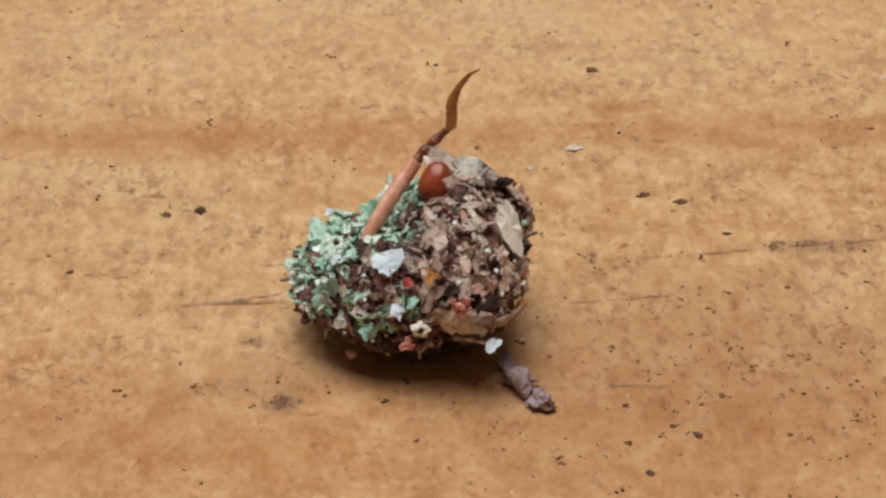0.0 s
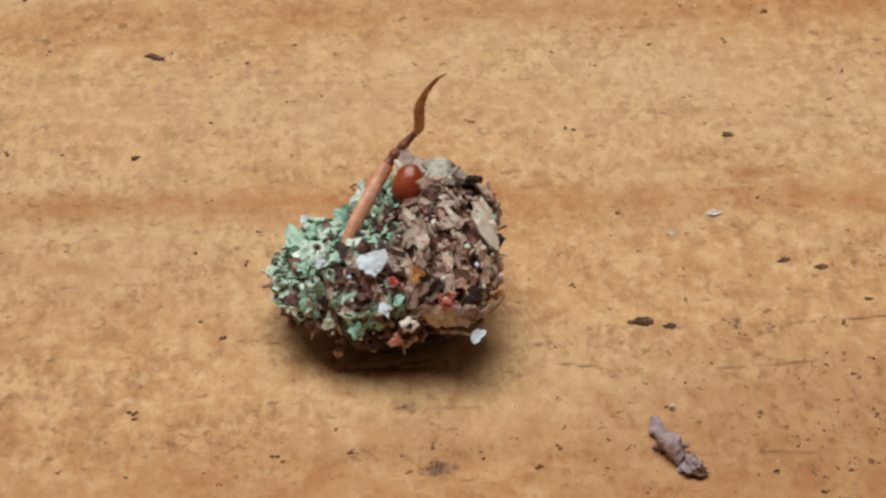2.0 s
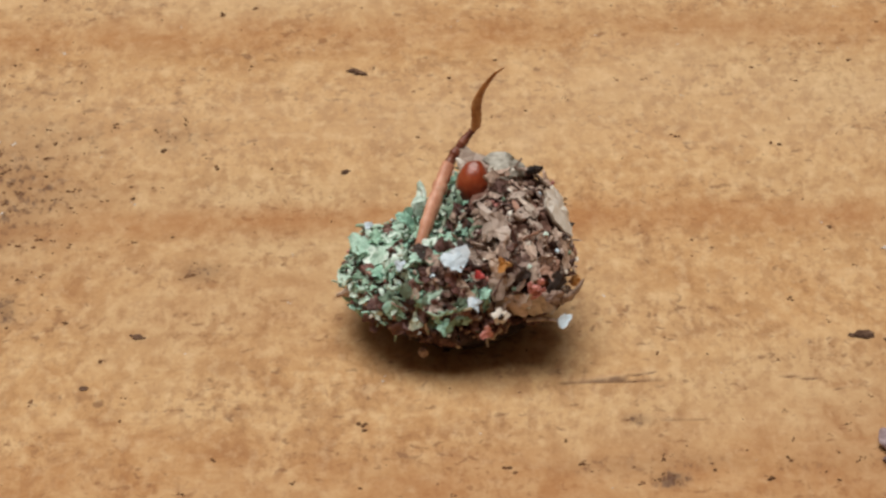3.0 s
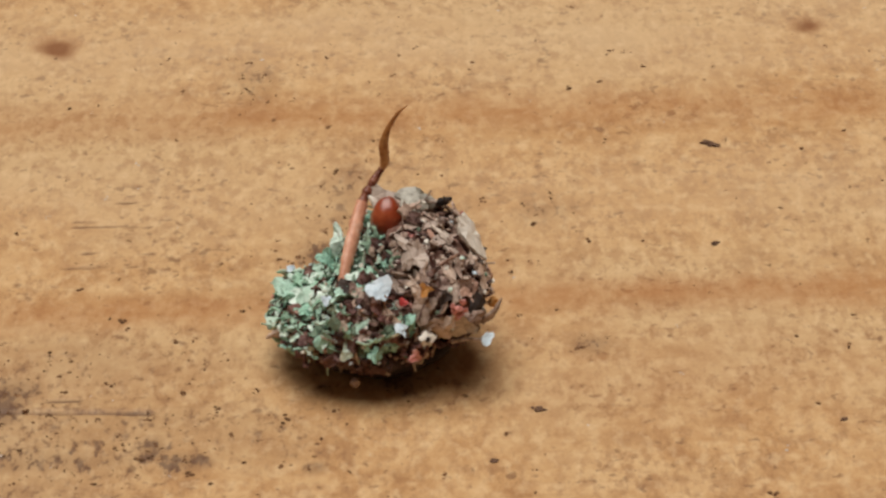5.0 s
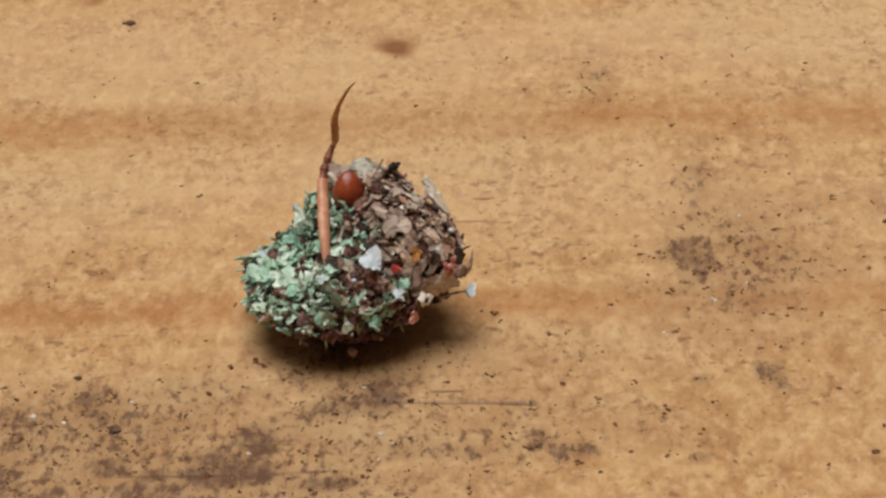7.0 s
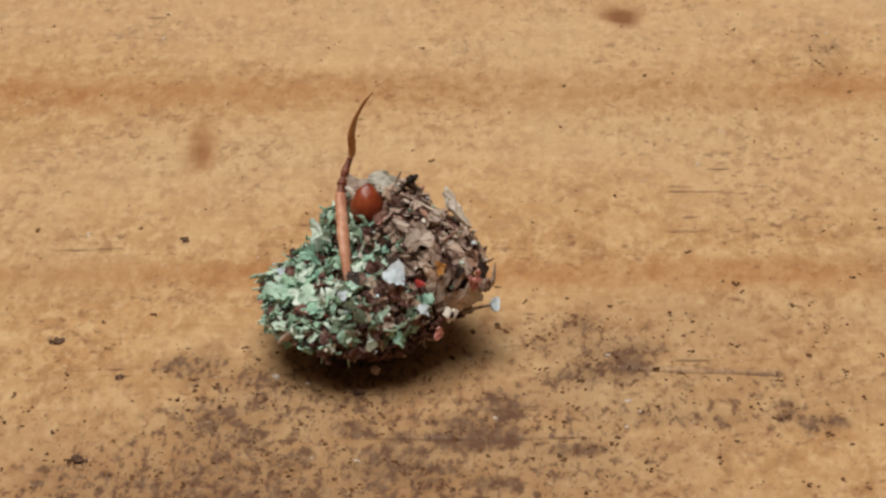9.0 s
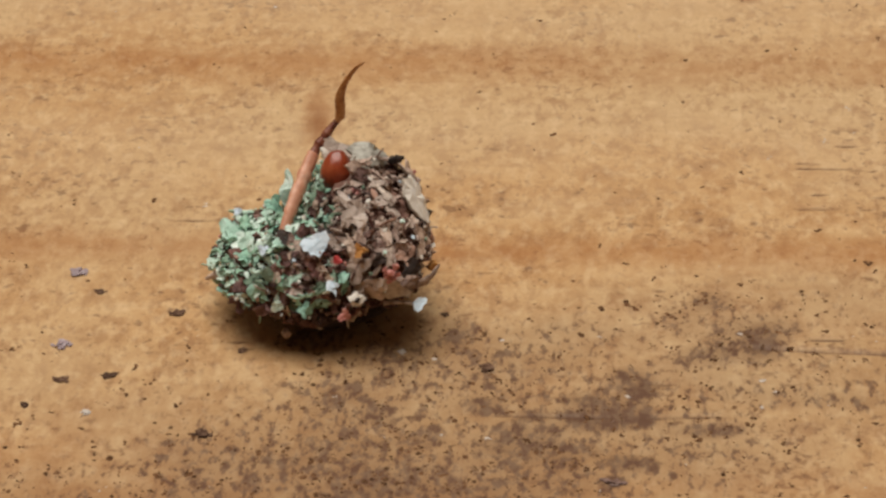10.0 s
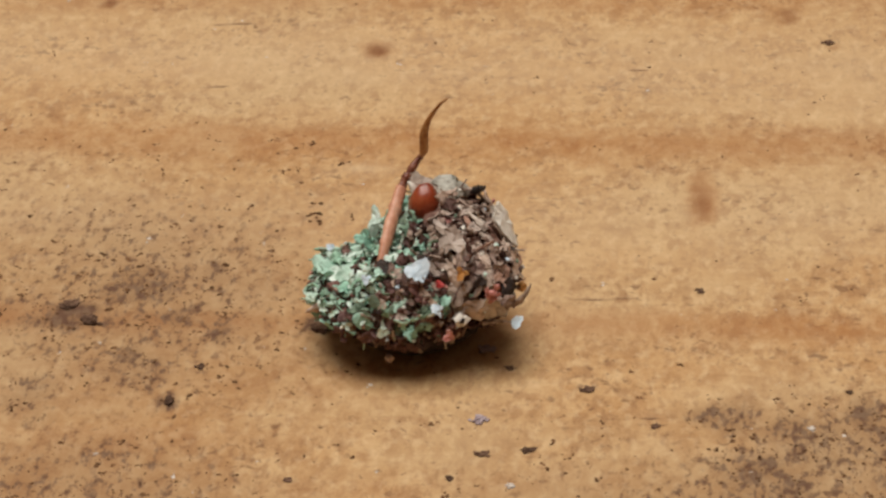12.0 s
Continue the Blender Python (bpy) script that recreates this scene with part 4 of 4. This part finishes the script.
stick("salmon_flake", flake(0.42, 230, 3, 0.15, 0.3, 0.25, 12), SALMON, (-0.99, -1.3, 1.7), (-0.1, -0.9, 0.2), 0.3, "salmon orange scrap low on the heap")
stick("cream_slab", flake(1.5, 31, 2, 0.07, 0.1, 0.1, 21, 0.46, 0.1, 0.12), CREAM, (1.66, 0.32, 3.82), (0.5, -0.72, 0.48), 0.1, "long cream bark splinter")
stick("cream_chip", flake(0.4, 34, 3, 0.1, 0.2, 0.2, 12), CREAM, (1.62, -0.2, 3.05), (0.6, -0.7, 0.3), 0.4, "small cream bark chip")
stick("yellow_bit", lump(0.16, 0.14, 0.13, 235, 0.4), ORANGE, (1.9, -0.29, 1.96), (0.7, -0.7, 0), 0, "small yellowish orange bit")
stick("dark_knob", lump(0.2, 0.2, 0.3, 232, 0.4, 2.2), DARK, (1.93, 0.8, 2.95), (0.7, -0.5, 0.4), 0, "dark purplish knob")
# no recess is modelled here: two flush dark flakes carry its shade as colour
stick("dark_hollow", flake(0.6, 236, 3, 0.1, 0.3, 0.2, 13, 1.3), DARK, (0.95, -1.2, 2.66), (0.2, -0.9, 0.3), 0.3, "dark flake painted as shade between the leaf scraps")
stick("dark_hollow", flake(0.42, 237, 3, 0.1, 0.3, 0.2, 13, 1.2), DARK, (0.12, -1.12, 3.1), (0.1, -0.9, 0.4), 0.3, "dark flake painted as shade between the leaf scraps")
stick("leaf_point", flake(0.95, 233, 3, 0.06, 0.2, 0.4, 15, 0.6), LEAF, (0.75, -0.86, 3.3), (0.15, -0.85, 0.5), 0.3, "pointed grey-brown leaf scrap")
stick("curved_leaf", flake(0.5, 281, 3, 0.08, 0.35, 0.2, 19, 1.7, 0.3, 0.2), BARK, (0.8, -1.42, 2.42), (0.2, -0.88, 0.4), -0.3, "curved brown leaf scrap")
stick("leaf_tip", rod(((1.1, -1.4, 2.2), (1.4, -1.3, 2.2), (1.7, -1.1, 2.25), (1.95, -0.91, 2.39)), (0.16, 0.15, 0.1, 0.02), 10, 0.4, 3, 0.7), BARK, None, None, 0, "curled dark leaf tip")
stick("red_leaf", flake(0.7, 238, 2, 0.06, 0.2, 0.2, 15, 0.4), RED_LEAF, (0.6, 0.3, 4.02), (0.05, -0.5, 0.86), 0.1, "reddish brown leaf strip")
stick("red_leaf", flake(0.5, 239, 3, 0.06, 0.2, 0.2, 15, 0.8), RED_LEAF, (1.95, -0.1, 2.75), (0.85, -0.5, 0.1), 0.1, "reddish brown leaf scrap")
stick("twig", rod(((0.3, 2.5, 4.2), (0.8, 2.25, 4.3), (1.3, 2.1, 4.2), (1.6, 2.02, 4.14)), (0.12, 0.08, 0.06, 0.06), 8, 0.8, 5, 0.6), LEAF, None, None, 0, "grey-brown twig stub")
stick("twig_end", rod(((1.5, 2.03, 4.13), (1.68, 2.0, 4.13), (1.84, 1.97, 4.14), (1.98, 1.95, 4.18)), (0.06, 0.14, 0.12, 0.04), 8, 0.8, 6, 0.5), DARK, None, None, 0, "black twig end")
stick("bead", lump(0.15, 0.14, 0.16, 240, 0.25), BEAD, (-2.27, -0.03, 0.63), (0, -1, 0.2), 0, "small brownish bead at the foot of the heap")
husk = lump(0.47, 0.44, 0.62, 241, 0.07, 1.1, 4)
for v in husk.verts:
    v.co.x *= 1.0 - 0.35 * max(0.0, v.co.z / MM)
    v.co.y *= 1.0 - 0.35 * max(0.0, v.co.z / MM)
stick("seed_husk", husk, HUSK, (0.04, 2.14, 3.98), (0.15, 0.1, 0.98), 0.0, "glossy red-brown seed husk", True)
for k, (x, y, z, s) in enumerate(((-0.75, 1.7, 3.62, 0.55), (-0.62, 1.62, 3.4, 0.5), (-0.9, 1.85, 3.55, 0.46), (-0.48, 1.72, 3.66, 0.42))):
    stick("lichen_flake", flake(s, 251 + k, 4, 0.1, 0.35, 0.25, 15, 0.9, 0.1, 0.16), LICHEN, (x, y, z), (-0.2, -0.6 + 0.2 * (k % 3), 0.7), k * 1.3, "pale green lichen flake beside the stalk")
for k in range(6):
    stick("salmon_bud", lump(0.1, 0.08, 0.08, 260 + k, 0.3), SALMON, (-0.2 + 0.13 * k, 1.45 - 0.06 * k, 3.82 + 0.07 * (k % 2)), (0, -1, 0.3), k, "salmon pink bud granule")
for k in range(9):
    x, y = -2.75 + 0.34 * (k % 4) + 0.1 * math.sin(k * 2.1), 1.55 + 0.62 * (k // 3) + 0.2 * math.cos(k * 1.7)
    stick("lichen_plate", flake(0.62 + 0.1 * (k % 3), 290 + k, 3, 0.08, 0.3, 0.22, 19, 1.2, 0.1, 0.2), LICHEN, (x, y, 2.24 + 0.06 * (k % 3) + 0.14 * (x + 2.2)), (-0.2, -0.2 + 0.1 * (k % 2), 0.95), k * 1.1, "broad pale mint lichen plate")
stick("lichen_frond", flake(1.1, 271, 3, 0.07, 0.3, 0.3, 19, 0.6, 0.1, 0.16), LICHEN, (-1.0, 3.1, 3.2), (-0.5, -0.7, 0.5), 0.2, "green lichen frond standing behind the stalk")
stick("lichen_frond", flake(0.8, 272, 3, 0.07, 0.3, 0.3, 19, 0.7, 0.1, 0.16), LICHEN, (-1.5, 3.0, 2.85), (-0.5, -0.7, 0.5), 0.6, "green lichen frond standing behind the stalk")
for k in range(4):
    x = -2.35 + 0.28 * k
    stick("lichen_strip", rod(((x, -0.55 - 0.1 * k, 2.2), (x + 0.25, -0.8 - 0.05 * k, 2.15 + 0.05 * k), (x + 0.5, -0.85, 2.3 + 0.04 * k)), (0.03, 0.06, 0.03), 7, 0.5, 20 + k, 0.4), LICHEN, None, None, 0, "thin curled green lichen strip")
stick("leaf_tip", rod(((-2.9, 1.9, 1.5), (-3.3, 1.95, 1.55), (-3.65, 2.0, 1.58), (-3.93, 2.02, 1.51)), (0.26, 0.22, 0.14, 0.03), 9, 0.5, 13, 0.6), LEAF, None, None, 0, "dull brown leaf tip jutting from the heap")
stick("husk_cover", flake(1.1, 253, 3, 0.06, 0.35, 0.2, 17, 0.8, 0.15), LEAF, (0.5, 1.72, 4.12), (0.75, -0.6, 0.3), 0.4, "wrinkled brown leaf scrap over the husk")
stick("leaf_wad", flake(1.4, 255, 3, 0.07, 0.25, 0.2, 21, 0.8, 0.2, 0.15), GREY_LEAF, (0.95, 2.25, 4.2), (0.3, -0.35, 0.88), 0.9, "crumpled grey-green leaf on top")
stick("leaf_ridge", flake(1.2, 258, 2, 0.08, 0.3, 0.2, 17, 0.6, 0.2, 0.15), LEAF, (0.3, 2.75, 4.35), (0.1, -0.6, 0.8), 0.9, "crumpled brown leaf behind the husk")
stick("dark_leaf", flake(0.7, 254, 3, 0.1, 0.3, 0.2, 13), DARK, (-1.85, 0.85, 3.02), (-0.2, -0.6, 0.8), 0.6, "dark brown scrap at the foot of the stalk")
stick("dark_leaf", flake(0.5, 257, 3, 0.1, 0.3, 0.2, 13), DARK, (-1.0, 0.3, 3.3), (0.1, -0.5, 0.8), 1.6, "dark brown scrap beside the white flake")

# the dry stalk that stands up from the heap
stalk = stick("leaf_stalk", rod(((-1.88, 1.1, 2.9), (-1.7, 1.36, 3.2), (-1.25, 1.85, 3.64), (-0.8, 2.32, 4.06), (-0.42, 2.7, 4.4)), (0.13, 0.17, 0.22, 0.22, 0.19), 12, 0.75, 9, 0.2), STALK, None, None, 0, "salmon pink leaf stalk", True)
part("stalk_joint", rod(((-0.46, 2.66, 4.36), (-0.3, 2.78, 4.5), (-0.18, 2.84, 4.6), (-0.05, 2.9, 4.72), (0.1, 2.96, 4.83), (0.28, 3.02, 4.97), (0.4, 3.04, 5.08)), (0.18, 0.13, 0.17, 0.11, 0.15, 0.1, 0.1), 10, 0.8, 10, 0.4), JOINT, stalk, "banded dark red joint", True)
part("stalk_tip", rod(((0.34, 3.03, 5.02), (0.5, 3.05, 5.2), (0.53, 3.06, 5.5), (0.53, 3.05, 5.85), (0.66, 3.0, 6.25), (0.82, 2.92, 6.55), (0.98, 2.85, 6.78), (1.21, 2.79, 6.94)), (0.08, 0.14, 0.15, 0.14, 0.1, 0.075, 0.055, 0.02), 10, 0.4, 11, 0.3), BLADE, stalk, "thin brown pointed blade with a kink", True)
part("fibre", rod(((-0.2, 2.7, 4.55), (-0.12, 2.6, 4.42), (-0.1, 2.45, 4.2), (-0.25, 2.3, 3.95)), (0.04, 0.1, 0.09, 0.03), 8), CREAM, stalk, "pale thin fibre")

# ---- how the larva creeps along: seconds, place, tilt, turn ----
CRAWL = [
    (0, -0.000023, -0.004885, 0.000000, 0.04, 0.21, 4.16),
    (0.5, -0.001988, -0.003408, 0.000000, -0.53, 1.73, -18.48),
    (1, -0.002788, -0.002280, 0.000006, -0.74, 2.66, -26.74),
    (1.5, -0.003006, -0.001830, 0.000001, -0.52, 2.22, -6.23),
    (2, -0.004311, -0.001522, 0.000005, 0.45, 0.26, 10.72),
    (2.5, -0.006272, -0.000451, 0.000000, -0.89, 0.37, 20.46),
    (2.7, -0.006942, -0.000472, 0.000000, -0.63, 0.29, 20.82),
    (4.3, -0.015712, 0.001076, 0.000000, 0.74, 0.29, 25.22),
    (4.5, -0.017100, 0.001537, 0.000000, -0.25, -0.52, 25.92),
    (4.6, -0.017897, 0.001601, 0.000000, -0.31, 0.01, 24.58),
    (5, -0.020886, 0.002200, 0.000021, -2.97, -0.83, 26.36),
    (5.3, -0.022724, 0.002456, 0.000005, -0.95, -0.51, 31.11),
    (5.5, -0.023949, 0.002628, 0.000000, 0.41, -0.29, 34.27),
    (6, -0.027329, 0.003116, 0.000000, 0.32, -0.64, 20.47),
    (6.5, -0.029744, 0.003759, 0.000000, 0.53, -0.32, 19.78),
    (7, -0.032195, 0.004429, 0.000004, -0.07, -1.13, 46.33),
    (7.2, -0.033259, 0.003729, 0.000004, 0.04, -1.17, 48.06),
    (7.5, -0.035048, 0.003340, 0.000007, 0.03, -1.68, 46.19),
    (7.7, -0.036227, 0.003389, 0.000006, -0.90, -1.18, 45.92),
    (9.3, -0.039977, 0.001692, 0.000003, -0.35, -1.05, 50.64),
    (9.5, -0.041577, 0.001429, 0.000003, 0.62, -0.98, 39.09),
    (9.6, -0.041700, 0.001113, 0.000003, 1.27, -0.73, 32.87),
    (10, -0.043811, 0.001519, 0.000000, 0.42, -0.56, 22.64),
    (10.5, -0.047210, 0.002773, 0.000000, -0.11, -0.54, 13.07),
    (11, -0.049442, 0.003785, 0.000000, -0.32, 0.17, 23.54),
    (11.5, -0.051540, 0.003810, 0.000001, 0.18, 0.38, 26.03),
    (11.6, -0.051798, 0.003827, 0.000001, 0.28, 0.49, 24.49),
    (12, -0.053014, 0.004077, 0.000003, 0.04, 1.32, 31.82),
]


def motions():
    walk(larva, [(t, pose(x, y, z, rx, ry, rz)) for t, x, y, z, rx, ry, rz in CRAWL])


motions()
